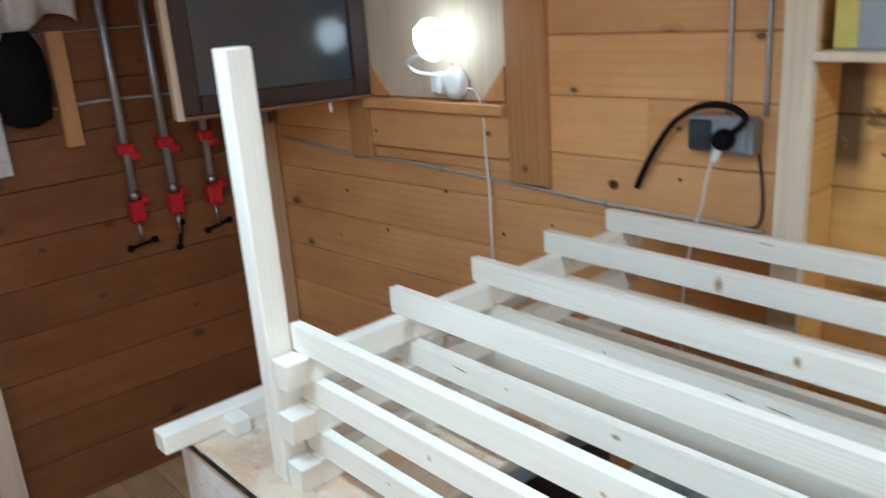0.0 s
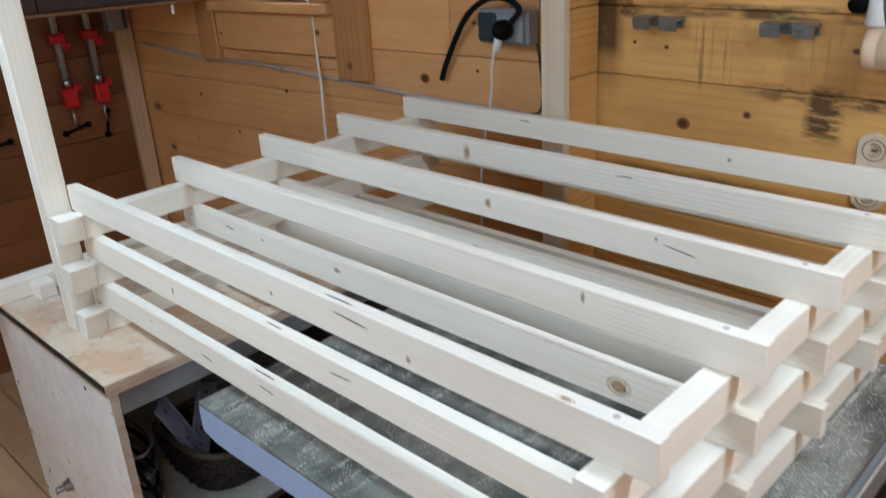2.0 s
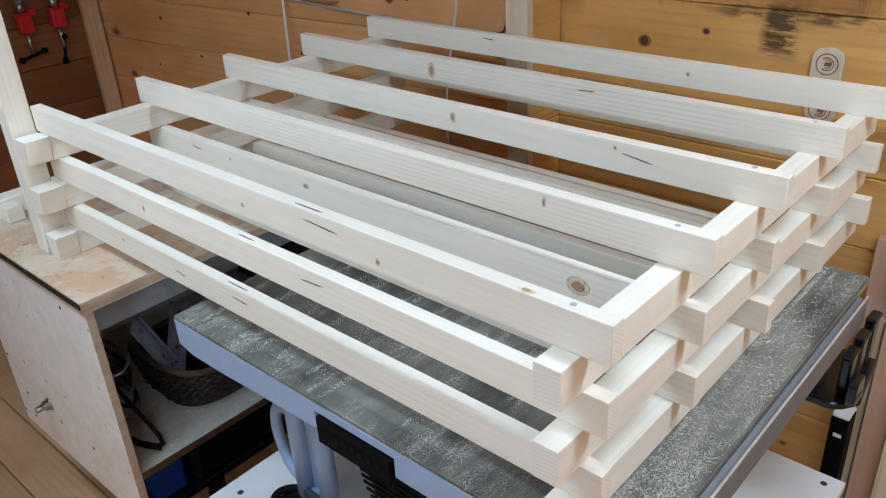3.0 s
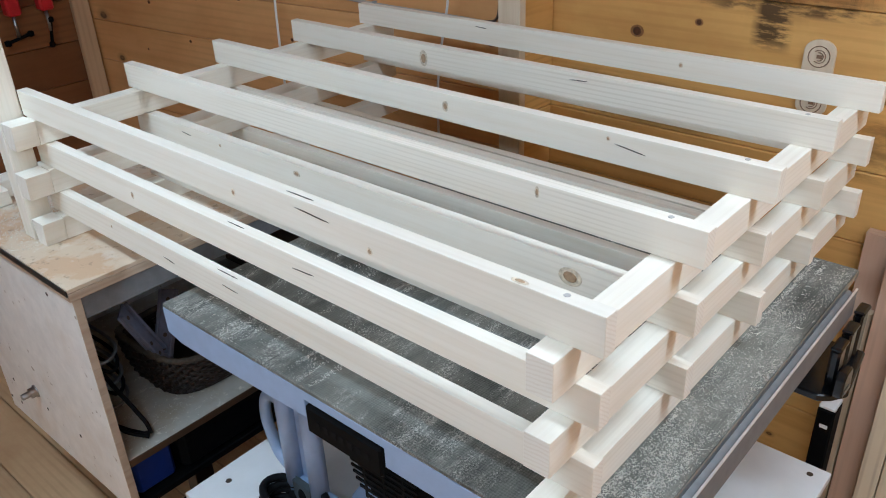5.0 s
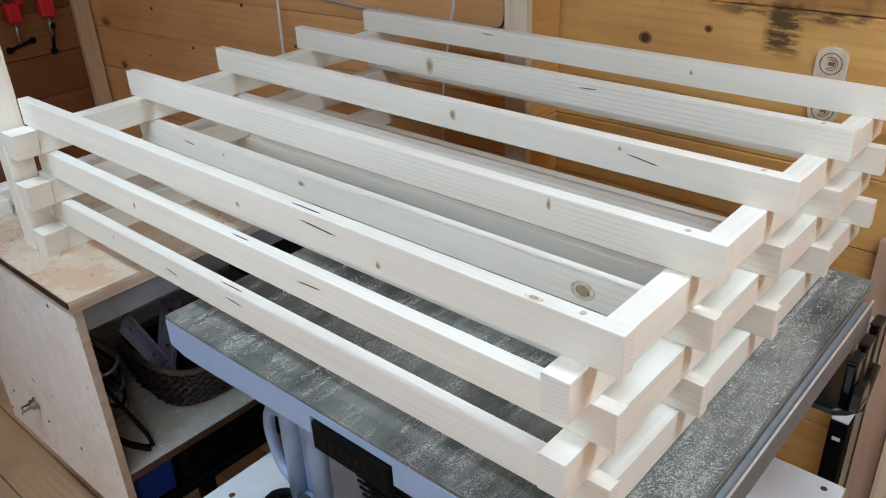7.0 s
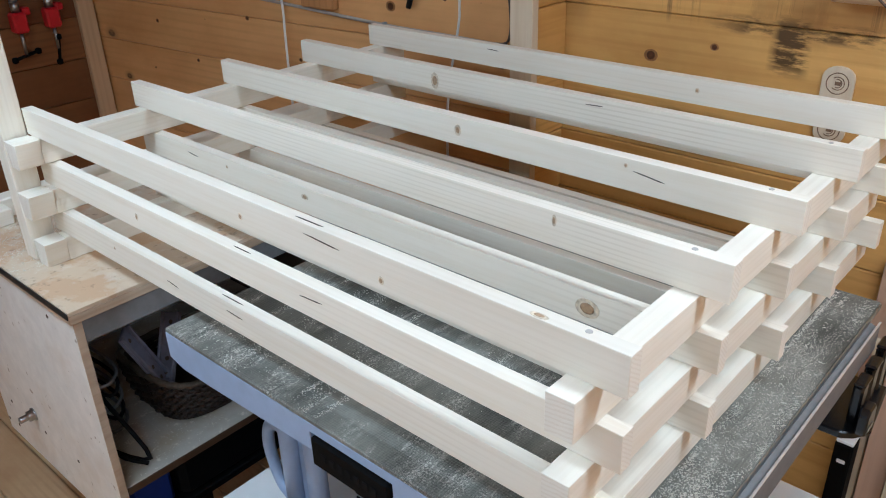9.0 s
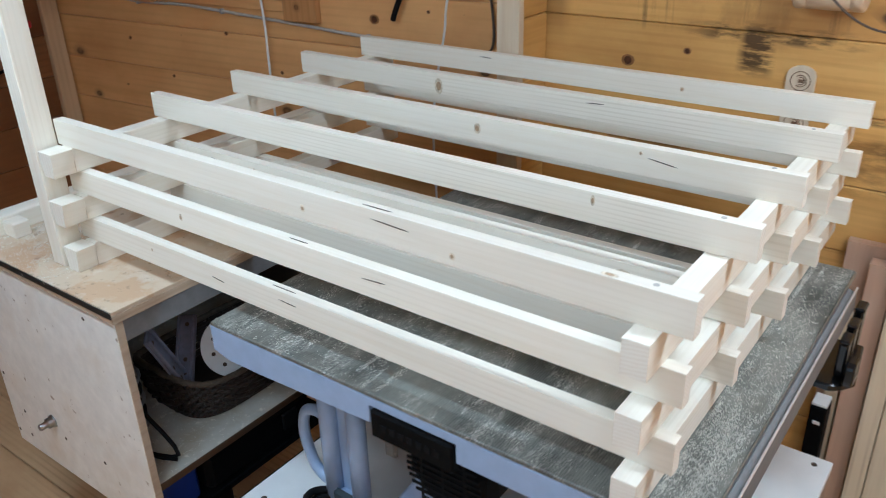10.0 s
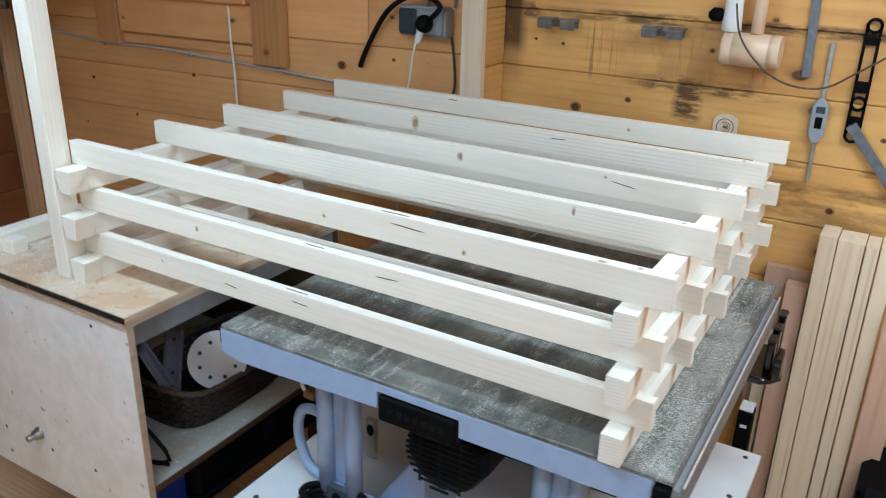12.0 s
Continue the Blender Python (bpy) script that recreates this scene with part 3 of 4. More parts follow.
def sash_bar(u0, u1, w0, w1, v0=-0.022, v1=0.022, bevel=0.003):
    return block(bmesh.new(), u0, u1, v0, v1, w0, w1, bevel, SM)


part("rail", sash_bar(0.06, 0.60, 0.0, 0.06), DARK_WOOD, sash)
part("rail", sash_bar(0.06, 0.60, 0.70, 0.76), DARK_WOOD, sash)
part("stile", sash_bar(0.0, 0.058, 0.0, 0.76), DARK_WOOD, sash)
part("stile", sash_bar(0.602, 0.66, 0.0, 0.76), DARK_WOOD, sash)
part("edge_strip", sash_bar(0.6605, 0.685, -0.012, 0.76, -0.03, 0.03), POST_Z, sash, "pale sealing strip")
part("edge_strip", sash_bar(0.0, 0.66, -0.014, -0.001, -0.03, 0.03), BROWN_W, sash, "brown lower strip")
part("pane", sash_bar(0.058, 0.602, 0.058, 0.702, -0.004, 0.004, 0), GLASS, sash)
part("catch", sash_bar(0.15, 0.16, -0.05, -0.0145, 0.0, 0.012, 0.001), WHITE_PL, sash)
part("hinge", sash_bar(-0.03, -0.001, 0.02, 0.09, -0.015, 0.015), STEEL, sash)

# ---- lamp by the window ----
lampw = thing("wall_lamp", (1.79, 1.90, 1.235), "white round wall lamp with a lit bulb", "lamp")
Rm = pose(1.80, 1.895, 1.235, 0, -90, 0)
part("base", lathe(bmesh.new(), [(0.03, -0.0), (0.05, 0.002), (0.052, 0.012), (0.048, 0.03), (0.03, 0.034)], Rm), WHITE_PL, lampw)
part("junction", B(1.755, 1.805, 1.945, 1.99, 1.20, 1.27, 0.008), WHITE_PL, lampw)
part("stem", sweep(bmesh.new(), [(1.78, 1.97, 1.26), (1.74, 2.02, 1.27), (1.70, 2.03, 1.30), (1.70, 1.97, 1.33), (1.70, 1.91, 1.345)], 0.007), WHITE_PL, lampw)
part("bulb", lathe(bmesh.new(), [(0.014, -0.07), (0.036, -0.055), (0.056, -0.012), (0.054, 0.025), (0.03, 0.052), (0.006, 0.06)], pose(1.70, 1.90, 1.385)), GLOW, lampw, "glowing bulb")
bm = bmesh.new()
sweep(bm, [(1.78, 1.84, 1.22), (1.79, 1.806, 1.208), (1.80, 1.79, 1.12), (1.80, 1.788, 1.01), (1.79, 1.77, 0.9), (1.78, 1.76, 0.84), (1.77, 1.75, 0.70), (1.77, 1.75, 0.5)], 0.0042)
part("cord", bm, WHITE_PL, lampw)


# ---- socket and cables on the wall ----
sock = thing("power_socket", (1.87, 0.98, 1.13), "grey surface socket, one flap shut, black plug in", "socket")
part("box", B(1.835, 1.884, 0.90, 1.075, 1.085, 1.178, 0.006), GREY_PL, sock)
part("flap", B(1.822, 1.836, 1.005, 1.070, 1.092, 1.170, 0.006), DARK_PL, sock, "slate hinged flap")
part("flap", B(1.822, 1.836, 0.91, 0.99, 1.092, 1.170, 0.006), GREY_PL, sock)
plug = thing("power_plug", (1.81, 0.95, 1.13), "black angled plug with a thick black cord", "plug")
bm = lathe(bmesh.new(), [(0.010, -0.03), (0.022, -0.02), (0.028, 0.0), (0.026, 0.02), (0.012, 0.04)], pose(1.80, 0.955, 1.13, 0, -80, 20))
part("body", bm, BLACK, plug)
part("cord", sweep(bmesh.new(), [(1.80, 0.93, 1.15), (1.80, 0.90, 1.185), (1.81, 0.95, 1.21), (1.82, 1.03, 1.205), (1.83, 1.11, 1.16), (1.84, 1.17, 1.09), (1.84, 1.215, 1.01), (1.84, 1.235, 0.965)], 0.0085), RUBBER, plug)
wp = part("white_cord", sweep(bmesh.new(), [(1.79, 0.96, 1.11), (1.785, 0.975, 1.08), (1.80, 1.0, 1.02), (1.82, 1.02, 0.96), (1.83, 1.045, 0.88), (1.82, 1.06, 0.78), (1.80, 1.06, 0.62), (1.80, 1.05, 0.3)], 0.0036), WHITE_PL, sock, "white mains cord")
part("plug", lathe(bmesh.new(), [(0.006, -0.03), (0.011, -0.02), (0.012, 0.02), (0.008, 0.03)], pose(1.79, 0.967, 1.10, 20, 0, 0)), WHITE_PL, wp)
north_run = thing("cable_run", (1.1, LEFT_Y, 1.22), "thin pale cable clipped along the clamp wall", "cable")
part("cable", sweep(bmesh.new(), [(x, LEFT_Y - 0.006, z) for x, z in ((0.60, 1.205), (0.80, 1.216), (1.04, 1.226), (1.30, 1.217), (1.62, 1.222))], 0.005), CABLE_GREY, north_run)
run = thing("cable_run", (1.83, 1.8, 0.92), "thin grey cable clipped along the log wall", "cable")
part("cable", sweep(bmesh.new(), [(left_x(y) - 0.008, y, z) for y, z in ((2.93, 0.985), (2.64, 0.962), (2.45, 0.945), (2.2, 0.948), (2.0, 0.938), (1.71, 0.922), (1.35, 0.90), (1.1, 0.893), (0.88, 0.885))], 0.0055), CABLE_GREY, run)
part("cable", sweep(bmesh.new(), [(left_x(0.9) - 0.010, 0.905, 1.086), (left_x(0.9) - 0.008, 0.893, 1.0), (left_x(0.9) - 0.008, 0.890, 0.93), (left_x(0.9) - 0.008, 0.905, 0.895), (left_x(0.9) - 0.008, 0.945, 0.888)], 0.004), CORD, run)
for dy in (0.895, 0.99):
    part("cable", sweep(bmesh.new(), [(left_x(dy) - 0.006, dy, 1.178), (left_x(dy) - 0.006, dy, 1.40), (left_x(dy) - 0.006, dy, 1.95)], 0.006), TUBE_GREY, run)
for y, z in ((2.45, 0.945), (2.0, 0.938), (1.35, 0.90)):
    part("clip", B(left_x(y) - 0.016, left_x(y), y - 0.006, y + 0.006, z - 0.009, z + 0.009, 0.002), GREY_PL, run)

jb = thing("junction_box", (1.66, 2.97, 1.08), "grey junction box on the log wall", "junction box")
part("body", B(1.61, 1.675, 2.93, 2.998, 1.045, 1.13, 0.006), GREY_PL, jb)
part("lid", B(1.676, 1.69, 2.932, 2.996, 1.047, 1.128, 0.004), DARK_PL, jb)


# ---- pipe clamps ----
def pipe_clamp(x, top, handle):
    y = LEFT_Y - 0.045
    c = thing("pipe_clamp", (x, y, 0.75), "red pipe clamp with steel tube hanging on the wall", "clamp", "clamps on the wall")
    part("tube", lathe(bmesh.new(), [(0.0155, 0.80), (0.0155, top)], pose(x, y, 0), 12), TUBE_GREY, c)
    bm = block(bmesh.new(), x - 0.03, x + 0.03, y - 0.022, y + 0.03, 1.025, 1.065, 0.006)
    block(bm, x + 0.01, x + 0.05, y - 0.018, y + 0.028, 1.0, 1.03, 0.006)
    part("jaw", bm, RED, c)
    bm = block(bmesh.new(), x - 0.026, x + 0.03, y - 0.024, y + 0.03, 0.765, 0.845, 0.008)
    block(bm, x + 0.02, x + 0.05, y - 0.02, y + 0.028, 0.83, 0.86, 0.006)
    part("head", bm, RED, c)
    part("nut", lathe(bmesh.new(), [(0.018, 0.846), (0.018, 0.885)], pose(x, y, 0), 10), STEEL, c)
    part("screw", lathe(bmesh.new(), [(0.007, 0.68), (0.007, 0.765)], pose(x, y, 0), 10), STEEL, c)
    a = radians(handle)
    d = Vector((math.cos(a), 0.0, math.sin(a))) * 0.05
    p = Vector((x, y, 0.675))
    hd = part("handle", sweep(bmesh.new(), [p - d, p + d], 0.007, 8, 1), BLACK, c)
    for q in (p - d, p + d):
        part("handle_knob", lathe(bmesh.new(), [(0.006, -0.012), (0.013, -0.008), (0.013, 0.008), (0.006, 0.012)], pose(q.x, q.y, q.z), 10), BLACK, hd)


for x, h in ((1.078, 8), (1.232, 75), (1.395, 12), (1.528, 80)):
    pipe_clamp(x, 1.85, h)

# hanging towel and timber offcuts beside the clamps
towel = thing("towel", (0.86, 2.93, 1.55), "white cotton towel hanging on the wall", "towel")
bm = bmesh.new()
grid = [[bm.verts.new((0.62 + 0.36 * u, 2.90 + 0.03 * math.sin(u * 19) + 0.01 * math.sin(v * 7), 1.95 - v * (0.46 + 0.05 * math.sin(u * 6)))) for v in (k / 10 for k in range(11))] for u in (k / 24 for k in range(25))]
for i in range(24):
    for k in range(10):
        bm.faces.new((grid[i][k], grid[i + 1][k], grid[i + 1][k + 1], grid[i][k + 1])).smooth = True
tw = part("cloth", bm, LINEN, towel)
mod = tw.modifiers.new("thick", "SOLIDIFY")
mod.thickness = 0.006
bag = thing("tool_bag", (0.75, 2.93, 1.3), "black cloth tool bag hanging on the wall", "bag")
part("body", lathe(bmesh.new(), [(0.03, 0.0), (0.07, 0.02), (0.085, 0.12), (0.08, 0.25), (0.05, 0.31)], pose(0.76, 2.90, 1.18) @ Matrix.Diagonal((1.1, 0.6, 1, 1)), 16), RUBBER, bag)
part("strap", sweep(bmesh.new(), [(0.73, 2.93, 1.47), (0.74, 2.95, 1.6), (0.79, 2.95, 1.6), (0.80, 2.93, 1.47)], 0.008), RUBBER, bag)
off = thing("timber_offcut", (0.91, 2.96, 1.1), "amber timber strip fixed upright on the wall", "timber")
part("strip", B(0.885, 0.945, 2.965, 2.998, 1.08, 1.48, 0.003), TRIM_Z, off)
off2 = thing("white_batten", (0.66, 2.96, 0.8), "white painted batten fixed to the wall", "batten")
part("strip", B(0.60, 0.69, 2.955, 2.998, 1.02, 1.40, 0.003), LINEN, off2)
off3 = thing("timber_offcut", (0.46, 2.95, FLOOR), "pale timber offcut standing on the floor", "timber")
part("strip", B(0.40, 0.485, 2.93, 2.975, FLOOR, 0.30, 0.003), POST_Z, off3)


# ---- the stacked batten frame ----
XS = (0.678, 0.911, 1.143, 1.380, 1.615)
LONG_W, LONG_H = 0.022, 0.0525
TOPS = {"top": 0.962, "middle": 0.855, "bottom": 0.7485}
CROSS_TOPS = (0.909, 0.802, 0.6955)
Y_R, Y_L = -0.173, 1.174
frame_rack = thing("batten_frame", (1.15, 0.5, 0.67), "white planed spruce battens stacked crosswise into a frame", "timber frame")
rng = random.Random(4)
long_bars = {}
for level, top in TOPS.items():
    for i, x in enumerate(XS):
        jx, jy = rng.uniform(-0.003, 0.003), rng.uniform(-0.003, 0.003)
        if level != "top":
            jx += 0.008
            jy += 0.005
        bar = part("long_batten", B(x + jx, x + jx + LONG_W, Y_R + jy, Y_L + jy, top - LONG_H, top, 0.0007), PINE_LINED if (level, i) in (("top", 1), ("top", 3)) else PINE_Y, frame_rack)
        end_grain(bar, "y", END)
        long_bars[level, i] = bar, x + jx
for z in CROSS_TOPS:
    j = rng.uniform(-0.003, 0.003)
    bot = z - 0.0523
    end_grain(part("cross_batten", B(0.640 + j, 1.70 + j, -0.138, -0.102, bot, z, 0.0007), PINE_X, frame_rack), "x", END)
    # far cross batten, with dovetailed ends narrowing downwards
    bm = bmesh.new()
    prism(bm, [(1.115, z), (1.165, z), (1.158, bot), (1.123, bot)], "x", 0.626 + j, 0.674, 0.0007)
    block(bm, 0.6742, 1.70 + j, 1.122, 1.158, bot, z, 0.0015)
    end_grain(part("cross_batten", bm, PINE_X, frame_rack), "x", END)
# screw heads
for i in (0, 1, 2, 3):
    part("screw", lathe(bmesh.new(), [(0.0042, 0.9621), (0.0036, 0.9628)], pose(XS[i] + 0.011, -0.120, 0), 10), CABLE_GREY, frame_rack)


def knot(x, y, z, ry, rz, top=False):
    """A round knot flush with a batten's face: a pale rim round a darker heart."""
    m = pose(x, y, z) if top else pose(x, y, z, 0, -90, 0)
    rim = part("knot", lathe(bmesh.new(), [(1.0, 0.0), (0.92, 0.0004)], m @ Matrix.Diagonal((rz, ry, 1, 1)), 14), KNOT_RIM, frame_rack)
    part("heart", lathe(bmesh.new(), [(0.58, 0.0004), (0.48, 0.0008)], m @ Matrix.Diagonal((rz, ry, 1, 1)), 12), KNOT, rim)


def crack(x, y, z, length, tilt=0.0, top=False):
    """A dark resin streak along a batten's grain."""
    bm = bmesh.new()
    prism(bm, [(-length * 0.36, 0.0001), (-length * 0.22, -0.0010), (length * 0.25, -0.0007), (length * 0.36, 0.0), (length * 0.2, 0.0009), (-length * 0.26, 0.0008)], "x", -0.0006, 0.0003)
    m = pose(x, y, z, tilt, 0, 0) @ (pose(0, 0, 0, 0, 90, 0) if top else Matrix.Identity(4))
    bmesh.ops.transform(bm, matrix=m, verts=bm.verts)
    part("crack", bm, CRACK, frame_rack)


def bar_x(level, i):
    return long_bars[level, i][1]


knot(bar_x("top", 3), 0.718, 0.931, 0.012, 0.019)
knot(bar_x("top", 2), 0.443, 0.938, 0.008, 0.011)
knot(bar_x("top", 4), 0.213, 0.938, 0.005, 0.006)
knot(bar_x("top", 1), 0.075, 0.948, 0.004, 0.009)
knot(bar_x("top", 0) + 0.006, -0.063, 0.9622, 0.012, 0.005, True)
knot(bar_x("middle", 0), 0.805, 0.828, 0.005, 0.007)
knot(bar_x("top", 0), 0.46, 0.930, 0.005, 0.006)
knot(bar_x("middle", 1), 0.02, 0.828, 0.020, 0.015)
for level, i, y, z, ry, rz in (("middle", 1, 0.86, 0.838, 0.004, 0.004), ("middle", 1, 0.62, 0.836, 0.010, 0.006), ("middle", 2, 0.82, 0.838, 0.004, 0.004), ("middle", 3, 0.36, 0.842, 0.006, 0.006), ("middle", 3, 0.14, 0.842, 0.005, 0.006), ("top", 0, 0.17, 0.925, 0.005, 0.006), ("bottom", 0, 0.92, 0.730, 0.003, 0.004), ("top", 2, 0.10, 0.950, 0.004, 0.004)):
    knot(bar_x(level, i), y, z, ry, rz)
for level, i, y, z, length, tilt in (("middle", 2, 0.47, 0.838, 0.07, 4), ("middle", 2, 0.55, 0.836, 0.05, 6), ("middle", 3, -0.01, 0.842, 0.10, 2), ("middle", 3, 0.02, 0.850, 0.08, 8), ("middle", 1, 0.98, 0.838, 0.05, 5)):
    crack(bar_x(level, i), y, z, length, tilt)
crack(bar_x("top", 0), 0.28, 0.945, 0.10, 3)
crack(bar_x("top", 0) + 0.008, 0.31, 0.9622, 0.08, 0, True)
crack(bar_x("middle", 0), 0.33, 0.834, 0.07, -3)
crack(bar_x("bottom", 0), 0.72, 0.722, 0.05, 6)
crack(bar_x("bottom", 0), 0.535, 0.730, 0.06, 3)
crack(bar_x("bottom", 0) + 0.01, 0.55, 0.7487, 0.08, 0, True)
crack(bar_x("middle", 0) + 0.01, 0.50, 0.8552, 0.06, 0, True)
crack(bar_x("top", 2), 0.06, 0.940, 0.08, 8)
crack(bar_x("top", 4), 0.74, 0.950, 0.05, 2)
crack(bar_x("top", 3), 0.31, 0.948, 0.06, -3)

post = thing("upright_post", (0.65, 1.196, 0.643), "pale spruce post standing against the stacked battens", "post")
part("post", B(0.627, 0.677, 1.174, 1.218, 0.6435, 1.458, 0.002), PINE_Z, post)

spare = thing("spare_batten", (0.9, 1.43, 0.70), "spruce batten with small blocks lying on the cabinet", "batten")
part("batten", B(0.505, 1.72, 1.452, 1.50, 0.6435, 0.690, 0.003), PINE_X, spare)
part("spacer", B(0.640, 0.682, 1.405, 1.4515, 0.6435, 0.682, 0.003), PINE_X, spare)
part("spacer", B(1.2, 1.242, 1.405, 1.4515, 0.6435, 0.682, 0.003), PINE_X, spare)

# ---- the cabinet beside the saw ----
cab = thing("tool_cabinet", (0.9, 1.2, 0.05), "whitewashed plywood cabinet open at one side", "cabinet")
CY0, CY1, CX0, CX1, CB = 0.922, 1.545, 0.572, 1.30, 0.045
part("front_panel", B(CX0, CX0 + 0.018, CY0, CY1, CB, 0.614, 0.0015), WHITE_PANEL, cab, "white panel with screw holes")
part("edge_band", B(CX0 + 0.0005, CX0 + 0.0175, CY0 - 0.003, CY0 - 0.0002, CB, 0.614, 0.0005), PLY_EDGE, cab)
# Coloured dark so the inside of the cabinet reads as shaded.
part("back_panel", B(CX1 - 0.018, CX1, CY0, CY1, CB, 0.614, 0.0015), SHADE_BROWN, cab)
part("side_panel", B(CX0 + 0.0185, CX1 - 0.0185, CY1 - 0.018, CY1, CB, 0.614, 0.0015), WHITE_PANEL, cab)
part("shelf", B(CX0 + 0.0185, CX1 - 0.0185, CY0, CY1 - 0.0185, 0.172, 0.191, 0.0015), DUSTY_SHELF, cab)
part("shelf_edge", B(CX0 + 0.0185, CX1 - 0.0185, CY0 - 0.0025, CY0 - 0.0002, 0.172, 0.1905, 0.0004), SHADE_BROWN, cab)
# Black stands in for the shade below the shelf.
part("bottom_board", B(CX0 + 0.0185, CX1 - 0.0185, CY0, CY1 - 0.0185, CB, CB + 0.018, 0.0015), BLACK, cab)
part("rail", B(CX0 + 0.0185, CX1 - 0.0185, CY0 + 0.004, CY0 + 0.022, 0.560, 0.614, 0.0015), ALU, cab)
part("top_board", B(CX0 - 0.006, CX1, CY0 - 0.008, CY1, 0.6145, 0.634, 0.0015), PLY_EDGE, cab)
part("edge_strip", B(CX0 - 0.009, CX0 - 0.0062, CY0 - 0.008, CY1, 0.628, 0.6412, 0.0005), WORN_BLACK, cab, "black edge strip")
part("worktop", B(CX0 - 0.006, CX1, CY0 - 0.008, CY1, 0.6345, 0.643, 0.001), PLY, cab)
for x in (0.78, 1.27):
    for y in (1.0, 1.45):
        part("foot", B(x - 0.025, x + 0.025, y - 0.025, y + 0.025, FLOOR, CB, 0.002), DARK_WOOD, cab)
bolt = lathe(bmesh.new(), [(0.019, 0.0), (0.019, 0.003), (0.015, 0.004), (0.015, 0.015), (0.009, 0.016), (0.009, 0.034), (0.007, 0.036)], pose(CX0, 1.322, 0.200, 0, -90, 0), 6)
part("bolt", bolt, STEEL, cab)
for y, z in ((1.041, 0.585), (1.52, 0.411), (1.529, 0.262), (1.471, 0.165), (1.534, 0.081), (1.279, 0.165), (1.112, 0.171), (1.47, 0.09)):
    part("screw_hole", lathe(bmesh.new(), [(0.005, 0.0), (0.004, 0.0008)], pose(CX0, y, z, 0, -90, 0), 8), CRACK, cab)

# wicker basket: real woven strands
basket = thing("wicker_basket", (0.86, 1.08, 0.242), "dark woven wicker basket on the cabinet shelf", "basket")
BC, RX, RY = Vector((0.965, 1.130, 0.192)), 0.212, 0.146


def wicker_point(f, a, h):
    """A point of the basket's side: a rounded rectangle in plan, its ends swept up."""
    c, q = math.cos(a), math.sin(a)
    rise = 1.0 + 0.28 * abs(c) ** 3
    return BC + Vector((RX * f * math.copysign(abs(c) ** 0.55, c), RY * f * math.copysign(abs(q) ** 0.55, q), h * rise))


bm = bmesh.new()
prism(bm, [tuple(wicker_point(0.90, 2 * math.pi * k / 36, 0)[:2]) for k in range(36)], "z", BC.z, BC.z + 0.006)
part("base", bm, BASKET, basket)
rows = 11
for r in range(rows):
    f = 0.90 + 0.10 * math.sin(r / (rows - 1) * 1.4)
    rim = r == rows - 1
    pts = []
    for k in range(68):
        w = f * (1 + (0.008 if rim else 0.030) * (1 if (k + r) % 2 else -1))
        pts.append(wicker_point(w, 2 * math.pi * k / 68, 0.010 + r * 0.0092))
    part("strand", sweep(bmesh.new(), pts, 0.0085 if rim else 0.0056, 6, 1, True), BASKET_RIM if rim else BASKET, basket)
for k in range(34):
    a = 2 * math.pi * k / 34
    part("stake", sweep(bmesh.new(), [wicker_point(f, a, h) for f, h in ((0.90, 0.004), (0.96, 0.04), (0.99, 0.08), (1.0, 0.102))], 0.0042, 5, 1), BASKET, basket)

disc = thing("sanding_disc", (0.83, 0.97, 0.38), "white perforated sanding disc lying in the basket", "sanding disc")
DM = Matrix.Translation((0.917, 1.035, 0.337)) @ (Vector((-0.75, -0.85, 0.55))).to_track_quat("Z", "Y").to_matrix().to_4x4()
bm = bmesh.new()
sides, holes = 48, 8
Ro = 0.077
bmesh.ops.create_circle(bm, cap_ends=True, segments=sides, radius=Ro, matrix=DM)
part("paper", bm, WHITE_PL, disc)
disc.children[0].modifiers.new("thick", "SOLIDIFY").thickness = 0.003
for k in range(holes):
    a = 2 * math.pi * k / holes + 0.3
    part("hole", lathe(bmesh.new(), [(0.0052, 0.0032), (0.0050, 0.0036)], DM @ pose(0.049 * math.cos(a), 0.049 * math.sin(a), 0), 12), CRACK, disc)
hc = thing("hinged_bracket", (0.80, 1.084, 0.27), "lilac-grey hinged metal bracket with drilled holes in the basket", "bracket")


def drilled_arm(p, q, width, side):
    """A flat drilled arm between two points, as a child of the bracket."""
    p, q = Vector(p), Vector(q)
    d = q - p
    m = Matrix.Translation(p) @ d.to_track_quat("Z", "X").to_matrix().to_4x4() @ Matrix.Rotation(radians(side), 4, "Z")
    bm = B(-0.004, 0.004, -width / 2, width / 2, 0.0, d.length, 0.002)
    block(bm, -0.014, -0.0042, width / 2 - 0.007, width / 2, 0.0, d.length, 0.002)
    block(bm, -0.014, -0.0042, -width / 2, -width / 2 + 0.007, 0.0, d.length, 0.002)
    bmesh.ops.transform(bm, matrix=m, verts=bm.verts)
    arm = part("arm", bm, CLAMP_GREY, hc)
    for k in (0.12, 0.32, 0.85):
        part("hole", lathe(bmesh.new(), [(0.0055, -0.0043), (0.0052, -0.0049)], m @ pose(0, 0, d.length * k, 0, 90, 0), 10), CRACK, arm)


